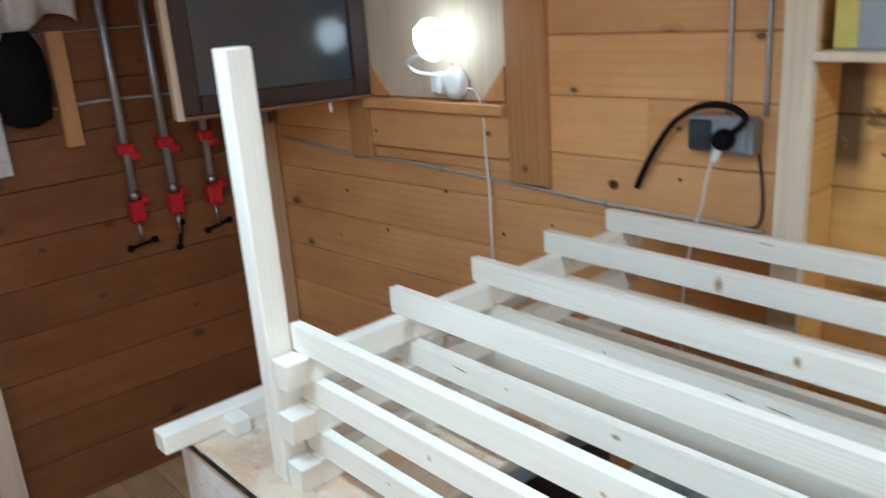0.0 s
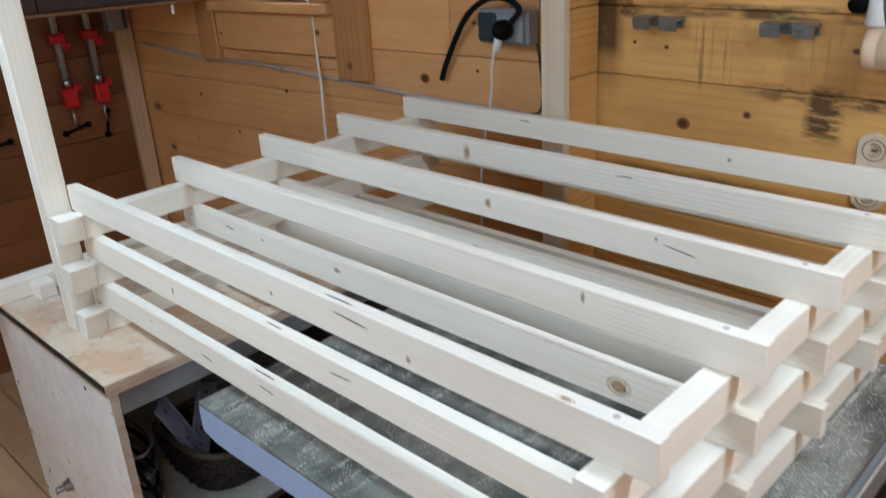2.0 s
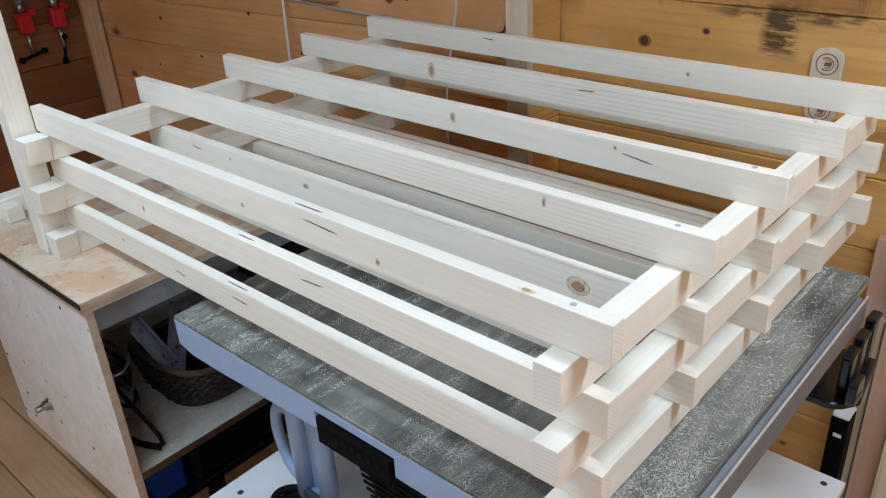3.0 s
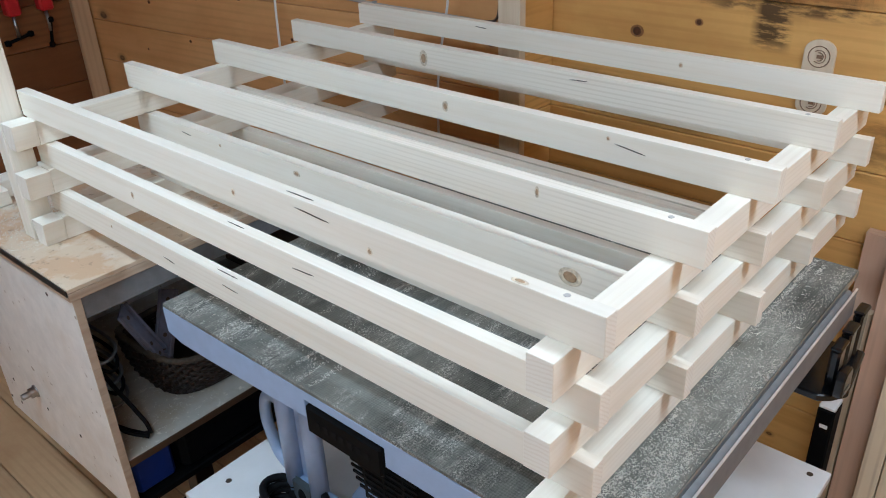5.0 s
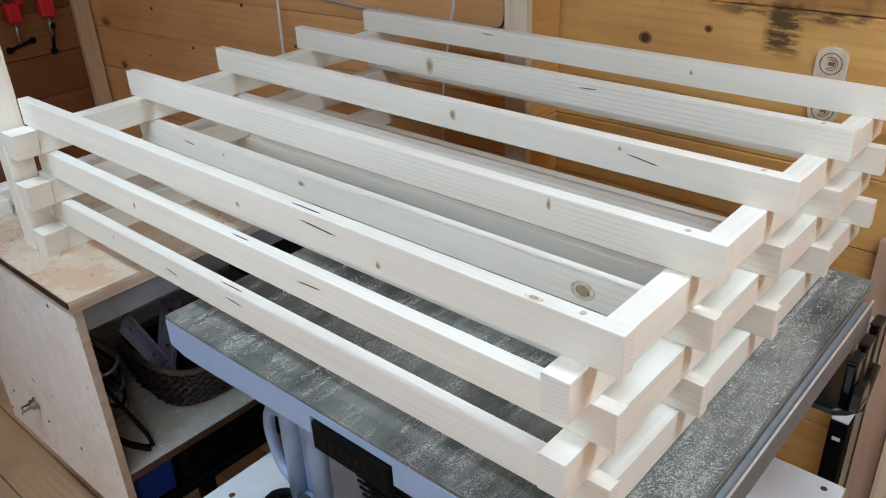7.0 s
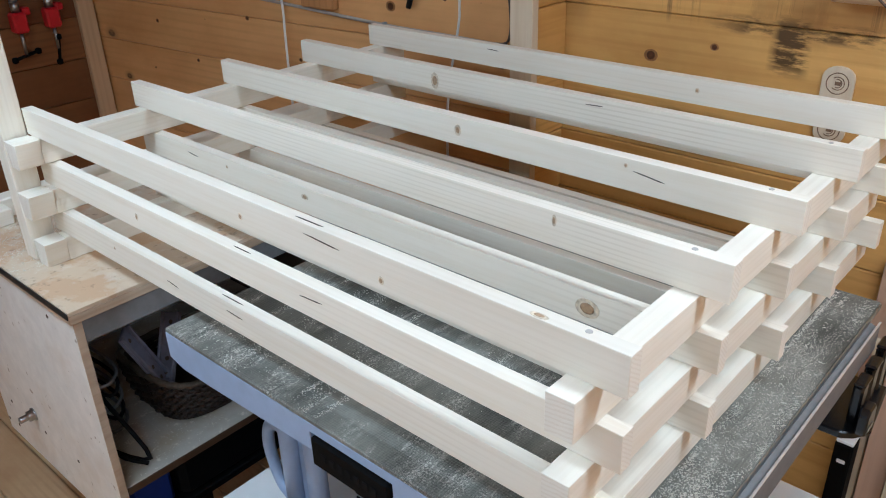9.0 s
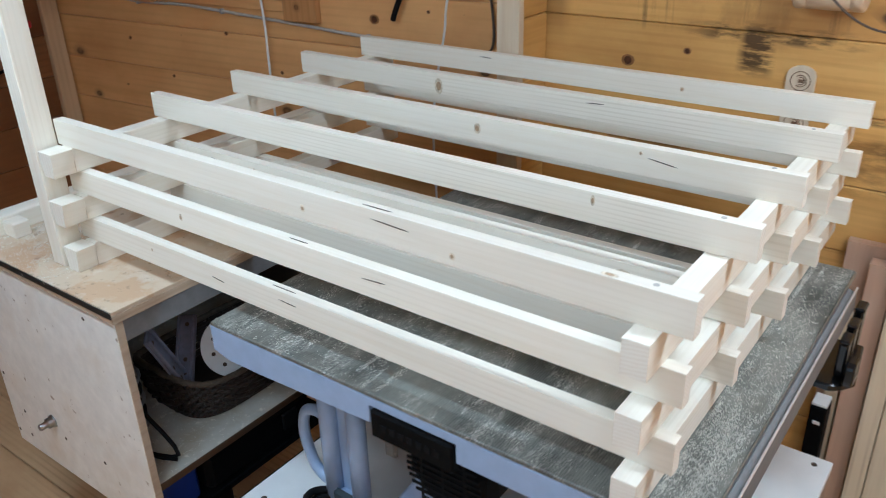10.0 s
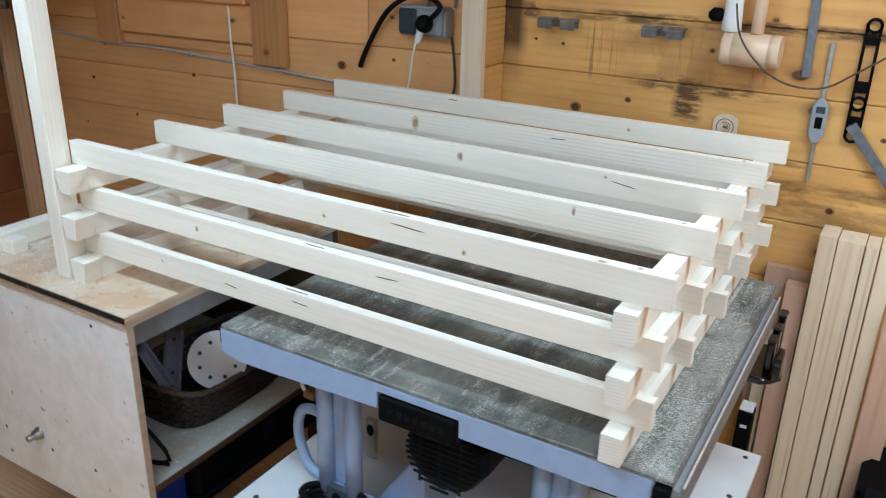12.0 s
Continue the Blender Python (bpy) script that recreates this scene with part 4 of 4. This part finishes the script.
drilled_arm((0.797, 1.084, 0.275), (0.731, 1.100, 0.440), 0.052, 150)
drilled_arm((0.803, 1.090, 0.275), (0.885, 1.150, 0.405), 0.046, 175)
part("foot_pad", lathe(bmesh.new(), [(0.014, 0.0), (0.018, 0.006), (0.018, 0.020), (0.010, 0.026)], pose(0.795, 1.078, 0.262, 20, 10, 0), 14), CLAMP_GREY, hc)
hose = thing("cable_coil", (0.66, 1.0, 0.25), "dark cable lying on the cabinet shelf", "cable")
part("cable", sweep(bmesh.new(), [(0.66, 0.95, 0.198), (0.615, 1.0, 0.23), (0.61, 1.1, 0.31), (0.605, 1.2, 0.30), (0.61, 1.08, 0.22), (0.67, 0.96, 0.20), (0.64, 1.05, 0.33), (0.66, 1.2, 0.36)], 0.005), RUBBER, hose)
for k in range(5):
    z, d = 0.20 + 0.032 * k, 0.012 * (k % 2)
    pts = [(0.605 + d, 1.36, z + 0.05), (0.625 + d, 1.20, z + 0.02 + d), (0.66 + d, 1.10, z + 0.005), (0.715, 1.14 + d, z + 0.012), (0.70, 1.28, z + 0.03), (0.64, 1.42, z + 0.05)]
    part("loop", sweep(bmesh.new(), pts, 0.0045, 6, 4), RUBBER if k % 2 else BRACKET_GREY, hose)
bin_ = thing("blue_crate", (0.65, 1.1, 0.064), "blue plastic crate in the cabinet base", "crate")
part("crate", B(0.60, 0.70, 0.94, 1.3, 0.0635, 0.165, 0.01), BLUE_BIN, bin_)
# Made-up block that supplies the darkness under the shelf.
case = thing("drill_case", (0.98, 1.15, 0.064), "black block added to keep the cabinet base dark", "tool case")
part("case", B(0.715, 1.26, 0.928, 1.48, 0.0635, 0.168, 0.015), BLACK, case)
part("latch", B(0.95, 1.0, 0.920, 0.9279, 0.10, 0.15, 0.003), RUBBER, case)

# Made-up block that keeps the gap between cabinet and cart dark.
gap_filler = thing("storage_box", (1.0, 0.84, FLOOR), "black filler block with a brown strip, added to darken the floor gap", "box")
part("body", B(0.60, 1.42, 0.762, 0.912, FLOOR, 0.02, 0.006), BLACK, gap_filler)
part("lid", B(0.64, 1.40, 0.79, 0.885, 0.0205, 0.034, 0.003), DARK_WOOD, gap_filler)

# ---- the table saw on its cart ----
cart = thing("saw_cart", (1.07, 0.24, 0.17), "low white melamine cart board with screw holes", "cart")
part("board", B(0.62, 1.508, -0.262, 0.753, 0.160, 0.180, 0.0015), MELAMINE, cart)
# Black on this side only; it faces the gap beside the cabinet.
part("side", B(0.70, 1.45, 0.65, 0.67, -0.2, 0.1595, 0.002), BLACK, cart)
part("side", B(0.70, 1.45, -0.22, -0.20, -0.2, 0.1595, 0.002), MELAMINE, cart)
part("back", B(1.42, 1.44, -0.20, 0.65, -0.2, 0.1595, 0.002), MELAMINE, cart)
for x in (0.75, 1.40):
    for y in (-0.15, 0.60):
        part("caster", lathe(bmesh.new(), [(0.02, -0.012), (0.038, -0.012), (0.04, 0.0), (0.038, 0.012), (0.02, 0.012)], pose(x, y, FLOOR + 0.04, 90, 0, 0), 16), RUBBER, cart)
for x, y in ((1.478, -0.228), (1.30, -0.228), (0.90, -0.228), (0.70, 0.71), (1.0, 0.71), (0.65, 0.30)):
    part("screw_hole", lathe(bmesh.new(), [(0.007, 0.1801), (0.006, 0.1808)], pose(x, y, 0), 10), CRACK, cart)

saw = thing("table_saw", (1.05, 0.24, 0.19), "blue-grey table saw with a dusty cast table", "table saw")
TY0, TY1, TX0, TX1, TZ = -0.219, 0.728, 0.656, 1.530, 0.6425
part("tabletop", B(TX0, TX1, TY0, TY1, TZ - 0.010, TZ, 0.002), TABLE, saw, "grey cast top strewn with sawdust")
# front apron with a recess for the maker's plate
ap = bmesh.new()
prism(ap, [(0.732, 0.632), (0.732, 0.578), (0.690, 0.567), (0.60, 0.568), (0.333, 0.578), (0.333, 0.614), (0.158, 0.614), (0.158, 0.578), (-0.190, 0.578), (-0.190, 0.632)], "x", 0.657, 0.672, 0.0015)
part("apron", ap, BLUE_PAINT, saw)
part("apron", B(1.495, 1.508, -0.19, 0.72, 0.572, 0.632, 0.002), BLUE_PAINT, saw)
part("apron", B(0.6725, 1.4945, 0.708, 0.720, 0.572, 0.632, 0.002), BLUE_PAINT, saw)
part("apron", B(0.6725, 1.4945, -0.19, -0.178, 0.572, 0.632, 0.002), BLUE_PAINT, saw)
plate = part("switch_plate", B(0.652, 0.685, 0.161, 0.329, 0.556, 0.611, 0.004), BLACK, saw, "black raised maker's plate")
for k in range(7):
    part("raised_bar", B(0.6505, 0.6518, 0.185 + k * 0.018, 0.196 + k * 0.018, 0.577, 0.591, 0.0005), RUBBER, plate)
# aluminium side rail
part("table_lip", B(0.656, 1.522, -0.2215, -0.2192, 0.632, 0.6435, 0.0006), STEEL, saw)
bm = bmesh.new()
prism(bm, [(-0.2218, 0.634), (-0.2218, 0.594), (-0.238, 0.586), (-0.238, 0.639), (-0.2355, 0.639), (-0.233, 0.630)], "x", 0.652, 1.462, 0.0006)
rail = part("side_rail", bm, ALU, saw, "aluminium guide rail")
part("rail_lip", B(0.652, 1.462, -0.2390, -0.2352, 0.6392, 0.6412, 0.0005), BRIGHT_ALU, rail, "bright aluminium strip along the rail edge")
part("end_cap", B(0.645, 0.668, -0.2190, -0.192, 0.595, 0.630, 0.003), BLACK, saw)
# legs
for x, y in ((0.755, 0.540), (0.755, 0.466), (0.755, 0.030), (0.755, -0.040), (1.38, 0.46), (1.38, -0.05)):
    part("leg", sweep(bmesh.new(), [(x, y, 0.18), (x, y, 0.60)], 0.019, 12, 1), BLUE_PAINT, saw)
    part("foot_cap", lathe(bmesh.new(), [(0.028, 0.180), (0.028, 0.21), (0.021, 0.23)], pose(x, y, 0), 12), BLACK, saw)
for y in (0.503, -0.005):
    fb = part("foot_bracket", B(0.738, 0.752, y - 0.034, y + 0.034, 0.1802, 0.272, 0.008), DARK_PL, saw, "slate grey foot bracket")
    part("slot", lathe(bmesh.new(), [(0.013, 0.0), (0.012, 0.0008)], pose(0.738, y, 0.235, 0, -90, 0) @ Matrix.Diagonal((1.5, 1, 1, 1)), 14), BLACK, fb)
part("side_handle", sweep(bmesh.new(), [(0.765, 0.55, 0.425), (0.768, 0.59, 0.425), (0.77, 0.622, 0.405), (0.77, 0.632, 0.35), (0.77, 0.615, 0.285), (0.768, 0.59, 0.262), (0.765, 0.55, 0.255)], 0.012, 10, 4), BLUE_PAINT, saw)
part("cross_tube", sweep(bmesh.new(), [(0.755, -0.04, 0.25), (0.755, 0.54, 0.25)], 0.016, 10, 1), BLUE_PAINT, saw)
motor = part("motor", lathe(bmesh.new(), [(0.04, -0.14), (0.075, -0.13), (0.092, -0.09), (0.092, 0.10), (0.084, 0.125), (0.06, 0.138)], pose(0.85, 0.225, 0.475, 0, -90, 0), 10), BLACK, saw)
for f in motor.data.polygons:
    f.use_smooth = False
for k in range(-6, 7):
    h = k * 0.0125
    w = math.sqrt(max(0.078 ** 2 - h * h, 0.0003))
    part("grille_bar", B(0.708, 0.7117, 0.225 - w, 0.225 + w, 0.475 + h - 0.003, 0.475 + h + 0.003, 0.001), RUBBER, motor)
for h in (-0.045, 0.0, 0.045):
    part("grille_rib", B(0.7085, 0.7115, 0.225 + h - 0.003, 0.225 + h + 0.003, 0.475 - 0.07, 0.475 + 0.07, 0.001), RUBBER, motor)
part("leg_web", B(0.762, 0.768, 0.470, 0.536, 0.24, 0.60, 0.001), BLUE_PAINT, saw)
part("leg_web", B(0.762, 0.768, -0.036, 0.026, 0.24, 0.60, 0.001), BLUE_PAINT, saw)
bm = bmesh.new()
prism(bm, [(0.43, 0.1805), (0.43, 0.235), (0.355, 0.350), (0.315, 0.350), (0.315, 0.1805)], "x", 0.80, 0.96, 0.004)
part("lower_cover", bm, BLUE_PAINT, saw)
lug = part("lug", B(0.955, 0.970, 0.550, 0.584, 0.1805, 0.300, 0.006), DUSTY_SHELF, saw, "pale lug with a dark hole")
part("hole", lathe(bmesh.new(), [(0.011, 0.0), (0.010, 0.0008)], pose(0.955, 0.567, 0.268, 0, -90, 0) @ Matrix.Diagonal((1.5, 1, 1, 1)), 14), BLACK, lug)
clip = part("cord_clip", B(0.772, 0.800, 0.585, 0.618, 0.440, 0.462, 0.004), BROWN_W, saw, "small brown clip")
part("hook", sweep(bmesh.new(), [(0.775, 0.612, 0.4622), (0.772, 0.616, 0.478), (0.775, 0.606, 0.490), (0.782, 0.598, 0.484)], 0.005, 8, 3), WHITE_PL, clip)
# Added black body; its colour gives the table's shade underneath.
part("belly", B(0.98, 1.38, -0.06, 0.50, 0.30, 0.57, 0.02), BLACK, saw)
part("end_clip", B(0.668, 0.70, 0.7325, 0.748, 0.585, 0.628, 0.003), BLACK, saw)
fc = thing("fence_clamp", (1.40, -0.28, 0.58), "black fence clamp with a cam lever on the rail", "fence clamp")
bm = bmesh.new()
prism(bm, [(1.318, -0.20), (1.318, -0.245), (1.332, -0.264), (1.36, -0.282), (1.50, -0.268), (1.50, -0.20)], "z", 0.480, 0.496, 0.003)
part("base", bm, BLACK_GLOSS, fc)
for x0, zt in ((1.350, 0.572), (1.405, 0.578), (1.462, 0.588)):
    blk = part("guide_block", B(x0, x0 + 0.034, -0.258, -0.2405, 0.4962, zt, 0.004), BLACK_GLOSS, fc)
    part("cap", B(x0 - 0.004, x0 + 0.038, -0.260, -0.2405, zt + 0.0003, zt + 0.009, 0.003), BLACK_GLOSS, blk)
bm = bmesh.new()
prism(bm, [(1.325, 0.4964), (1.366, 0.4964), (1.371, 0.508), (1.368, 0.538), (1.360, 0.548), (1.330, 0.548), (1.322, 0.538), (1.320, 0.508)], "y", -0.280, -0.2625, 0.003)
lever = part("lever", bm, BLACK_GLOSS, fc, "glossy black cam lever")
part("steel_edge", B(1.332, 1.360, -0.2815, -0.2802, 0.504, 0.512, 0.0004), STEEL, lever)

coil = thing("mains_cable", (0.70, 0.35, 0.2), "coiled black mains cable on the cart", "cable")
for k in range(5):
    pts = [(0.700 + (0.046 + 0.004 * (k % 2)) * math.cos(a) + 0.003 * k, 0.490 + (0.075 + 0.005 * (k % 3)) * math.sin(a), 0.206 + 0.015 * k + 0.010 * math.sin(a + k)) for a in (2 * math.pi * q / 24 for q in range(24))]
    part("loop", sweep(bmesh.new(), pts, 0.0078, 8, 1, True), RUBBER, coil)
part("tail", sweep(bmesh.new(), [(0.69, 0.42, 0.23), (0.71, 0.28, 0.195), (0.75, 0.14, 0.20), (0.77, 0.06, 0.27), (0.76, 0.0, 0.33)], 0.0075, 8, 5), RUBBER, coil)


# ---- sawdust lying on the table and the cabinet top ----
rs = np.random.RandomState(7)


def chips(name, n, x0, x1, y0, y1, z, size, label):
    verts, faces = [], []
    clumps = [(rs.uniform(x0, x1), rs.uniform(y0, y1), rs.uniform(0.006, 0.040)) for _ in range(26)]
    for k in range(n):
        x, y = rs.uniform(x0, x1), rs.uniform(y0, y1)
        if k % 13:
            cx, cy, sp = clumps[rs.randint(26)]
            x, y = rs.normal(cx, sp * 2.4), cy + rs.normal(0, sp * 0.3)
            if not (y0 < y < y1 and x0 < x < x1):
                continue
        a, ln, w = rs.uniform(0, 6.28), size * (0.5 + 2.6 * rs.uniform() ** 3), size * rs.uniform(0.12, 0.34)
        ca, sa, i = math.cos(a), math.sin(a), len(verts)
        for u, v, h in ((-ln, -w, 0), (ln, -w, 0.0004), (ln, w, 0.0008), (-ln, w, 0.0004), (0, 0, 0.0016)):
            verts.append((x + u * ca - v * sa, y + u * sa + v * ca, z + h))
        faces += [(i, i + 1, i + 4), (i + 1, i + 2, i + 4), (i + 2, i + 3, i + 4), (i + 3, i, i + 4)]
    me = bpy.data.meshes.new(name)
    me.from_pydata(verts, [], faces)
    me.materials.append(DUST)
    return tagged(new(name, me), label, "sawdust", kind="stuff")


EDGE = TY0 + 0.002
chips("sawdust", 4200, 0.66, 1.52, EDGE, -0.14, TZ + 0.0003, 0.0006, "pale sawdust chips scattered on the saw table")
chips("sawdust", 3600, 0.66, 0.95, EDGE, -0.142, TZ + 0.0003, 0.0009, "pale wood shavings heaped on the saw table")
chips("sawdust", 7000, 0.66, 1.52, -0.10, 0.72, TZ + 0.0003, 0.0006, "fine pale sawdust across the saw table")
chips("sawdust", 2600, 0.66, 1.52, -0.150, -0.1405, TZ + 0.0003, 0.0008, "line of pale sawdust along the battens")
chips("wood_shavings", 130, 0.67, 1.50, EDGE + 0.004, -0.145, TZ + 0.0006, 0.0018, "curled white wood shavings on the saw table")
chips("wood_shavings", 160, 0.66, 0.76, 0.50, 0.68, TZ + 0.0006, 0.0016, "white wood shavings near the table corner")
chips("sawdust", 3600, 0.57, 0.80, 1.12, 1.45, 0.6433, 0.0009, "fine pale sawdust on the cabinet top")
chips("sawdust", 900, 0.60, 0.86, 0.93, 1.30, 0.1913, 0.0010, "fine pale sawdust on the cabinet shelf")

# ---- boards standing against the log wall ----
def board(name, label, x0, x1, y0, y1, top, material, group):
    t = thing(name, ((x0 + x1) / 2, (y0 + y1) / 2, FLOOR), label, "plank", group)
    bm = bmesh.new()
    # planed board with broken front edges
    prism(bm, [(x0, y0 + 0.0015), (x0 + 0.0015, y0), (x1, y0), (x1, y1), (x0 + 0.0015, y1), (x0, y1 - 0.0015)], "z", FLOOR, top)
    part("board", bm, material, t)
    return t


for y0, y1, x0, top in ((-0.311, -0.268, 1.800, 0.692), (-0.376, -0.3135, 1.803, 0.686), (-0.410, -0.3795, 1.800, 0.684), (-0.452, -0.4135, 1.802, 0.689)):
    board("plank", "pale larch plank standing against the log wall", x0, x0 + 0.10, y0, y1, top, PLANK_Z, "planks against the wall")
board("plank", "pinkish planed plank standing against the log wall", 1.895, 1.925, -0.262, -0.142, 0.545, PINK_Z, "planks against the wall")
board("plank", "narrow pinkish plank standing against the log wall", 1.845, 1.885, -0.262, -0.206, 0.52, PINK_Z, "planks against the wall")
board("plank", "narrow pale plank standing against the log wall", 1.865, 1.89, -0.200, -0.165, 0.36, PLANK_Z, "planks against the wall")
board("plank", "wide pinkish plank standing by the larch planks", 1.78, 1.80, -0.53, -0.457, 0.53, PINK_Z, "planks against the wall")
tube = thing("black_case", (1.77, -0.175, FLOOR), "slim black case with a white cap standing by the planks", "tool case")
part("case", B(1.742, 1.80, -0.198, -0.158, FLOOR, 0.150, 0.004), BLACK, tube)
part("cap", B(1.744, 1.798, -0.197, -0.159, 0.1502, 0.158, 0.002), WHITE_PL, tube)
part("label", B(1.7405, 1.7418, -0.188, -0.170, 0.098, 0.108, 0.0003), WHITE_PL, tube)
rack2 = thing("black_toolbox", (1.8, -0.7, FLOOR), "black plastic tool case on the floor by the planks", "tool case")
part("case", B(1.62, 1.88, -0.90, -0.49, FLOOR, 0.10, 0.02), BLACK, rack2)
part("handle", sweep(bmesh.new(), [(1.74, -0.78, 0.10), (1.74, -0.76, 0.13), (1.74, -0.62, 0.13), (1.74, -0.60, 0.10)], 0.01, 8, 3), BLACK, rack2)


# ---- tools on the log wall ----
W = WALL_X


def bracket(y):
    b = thing("wall_bracket", (W, y, 1.155), "grey steel double hook screwed to the wall", "bracket", "steel brackets")
    part("plate", B(W - 0.006, W - 0.0005, y - 0.055, y + 0.055, 1.142, 1.168, 0.001), BRACKET_GREY, b)
    for s in (-1, 1):
        bm = bmesh.new()
        prism(bm, [(W - 0.006, 1.170), (W - 0.052, 1.170), (W - 0.056, 1.164), (W - 0.050, 1.140), (W - 0.045, 1.140), (W - 0.050, 1.163), (W - 0.006, 1.163)], "y", y + s * 0.036 - 0.024, y + s * 0.036 + 0.020, 0.0006)
        part("hook", bm, BRACKET_GREY, b)


bracket(0.552)
bracket(0.235)
mal = thing("wooden_mallet", (W - 0.06, -0.01, 1.13), "turned beech mallet hanging on the wall", "mallet")
part("head", lathe(bmesh.new(), [(0.040, -0.074), (0.0435, -0.070), (0.0435, -0.048), (0.042, -0.047), (0.042, -0.045), (0.0435, -0.044), (0.0435, 0.044), (0.042, 0.045), (0.042, 0.047), (0.0435, 0.048), (0.0435, 0.070), (0.040, 0.074)], pose(W - 0.055, -0.01, 1.132, 90, 0, 0), 24), MALLET, mal)
part("handle", lathe(bmesh.new(), [(0.017, 1.175), (0.016, 1.28), (0.019, 1.42), (0.014, 1.45)], pose(W - 0.055, -0.018, 0), 14), MALLET, mal)
ad = thing("plug_adapter", (W - 0.05, 0.06, 1.22), "white plug adapter with black plug on the wall", "adapter")
part("body", lathe(bmesh.new(), [(0.022, 1.175), (0.027, 1.18), (0.025, 1.20), (0.022, 1.27)], pose(W - 0.05, 0.05, 0), 16), WHITE_PL, ad)
part("plug", lathe(bmesh.new(), [(0.012, 0), (0.018, 0.01), (0.018, 0.03), (0.008, 0.04)], pose(W - 0.05, 0.072, 1.215, -90, 0, 0), 12), BLACK, ad)
part("cord", sweep(bmesh.new(), [(W - 0.10, 0.035, 1.25), (W - 0.115, 0.01, 1.17), (W - 0.11, -0.05, 1.10), (W - 0.09, -0.12, 1.06), (W - 0.05, -0.20, 1.055), (W - 0.04, -0.27, 1.10), (W - 0.04, -0.40, 1.20)], 0.0026, 6, 6), CORD, ad)
rul = thing("steel_rule", (W - 0.01, -0.144, 1.15), "grey steel rule hanging on the wall", "ruler")
part("blade", B(W - 0.012, W - 0.009, -0.0115, 0.0115, -0.07, 0.36, 0.001, m=pose(0, -0.146, 1.14, -2.5, 0, 0)), TOOL_GREY, rul)
part("nail", lathe(bmesh.new(), [(0.003, 0), (0.003, 0.014), (0.005, 0.015)], pose(W, -0.145, 1.47, 0, -90, 0), 8), STEEL, rul)
cal = thing("digital_caliper", (W - 0.02, -0.2, 1.0), "grey digital depth gauge hanging on the wall", "caliper")
bm = bmesh.new()
prism(bm, [(-0.205, 0.80), (-0.200, 0.79), (-0.196, 0.80), (-0.194, 1.165), (-0.204, 1.165)], "x", W - 0.012, W - 0.006, 0.0005)
part("beam", bm, TUBE_GREY, cal)
bm = bmesh.new()
prism(bm, [(-0.207, 0.905), (-0.219, 0.925), (-0.220, 1.000), (-0.207, 1.022), (-0.190, 1.022), (-0.179, 1.000), (-0.180, 0.925), (-0.192, 0.905)], "x", W - 0.026, W - 0.0125, 0.003)
body = part("body", bm, GREY_PL, cal)
part("display", B(W - 0.0275, W - 0.0262, -0.212, -0.190, 0.985, 1.002, 0.0004), DARK_PL, body)
part("button", B(W - 0.0285, W - 0.0262, -0.210, -0.192, 0.945, 0.975, 0.001), BLACK, body)
lvl = thing("black_template", (W - 0.01, -0.285, 1.08), "black slotted steel template with round holes", "template")
bm = bmesh.new()
for y in (-0.303, -0.272):
    block(bm, W - 0.014, W - 0.008, y, y + 0.007, 0.935, 1.215, 0.001)
for z0, z1 in ((0.962, 0.985), (1.045, 1.075), (1.165, 1.185)):
    block(bm, W - 0.0138, W - 0.0082, -0.2962, -0.2718, z0, z1, 0.001)
for z in (0.935, 1.018, 1.212):
    rim = [(0.0125, 0.0), (0.0195, 0.0), (0.0195, 0.006), (0.0125, 0.006), (0.0125, 0.0)]
    lathe(bm, rim, pose(W - 0.008, -0.284, z, 0, -90, 0), 24, False)
part("plate", bm, BLACK, lvl)
sq = thing("steel_square", (W - 0.015, -0.34, 0.9), "blue-grey steel square hanging on the wall", "square")
part("blade", B(-0.004, 0.0, -0.013, 0.013, -0.12, 0.09, 0.001, m=pose(W - 0.016, -0.352, 0.875, -40, 0, 0)), TOOL_GREY, sq)
part("stock", B(-0.006, 0.002, -0.014, 0.014, 0.0905, 0.115, 0.001, m=pose(W - 0.016, -0.352, 0.875, -40, 0, 0)), TOOL_GREY, sq)

tag = thing("wall_plaque", (W, 0.036, 0.88), "beige rounded plaque with two stamped rings", "plaque")
bm = bmesh.new()
out = []
for cz, a0 in ((0.925, 0), (0.800, 180)):
    for k in range(9):
        a = radians(a0 + k * 22.5)
        out.append((0.036 + 0.034 * math.cos(a), cz + 0.024 * math.sin(a)))
prism(bm, out, "x", W - 0.008, W - 0.0005, 0.001)
pl = part("board", bm, POST_Z, tag)
for cz in (0.912, 0.808):
    for r, a0, a1 in ((0.023, 0, 360), (0.014, 50, 310), (0.009, 70, 290)):
        pts = [(W - 0.0085, 0.036 + r * math.cos(a), cz + r * math.sin(a)) for a in (radians(a0 + (a1 - a0) * q / 24) for q in range(24 if a1 == 360 else 25))]
        part("ring", sweep(bmesh.new(), pts, 0.0011, 5, 1, a1 == 360), STAMP, pl)
    part("bar", B(W - 0.0095, W - 0.0082, 0.029, 0.041, cz - 0.004, cz + 0.004, 0.0002), STAMP, pl)

shelf = thing("wall_shelf", (1.85, 0.5, 1.335), "narrow wall shelf above the brackets", "shelf")
part("board", B(1.76, W - 0.0005, 0.20, 0.733, 1.325, 1.345, 0.002), POST_Z, shelf)
bx = thing("carton", (1.85, 0.6, 1.345), "yellow and grey carton on the wall shelf", "box")
part("box", B(1.80, 1.92, 0.45, 0.71, 1.3455, 1.46, 0.003), GREY_PL, bx)
part("label", B(1.798, 1.7995, 0.66, 0.708, 1.35, 1.455, 0.0003), CARTON, bx, "yellow label")
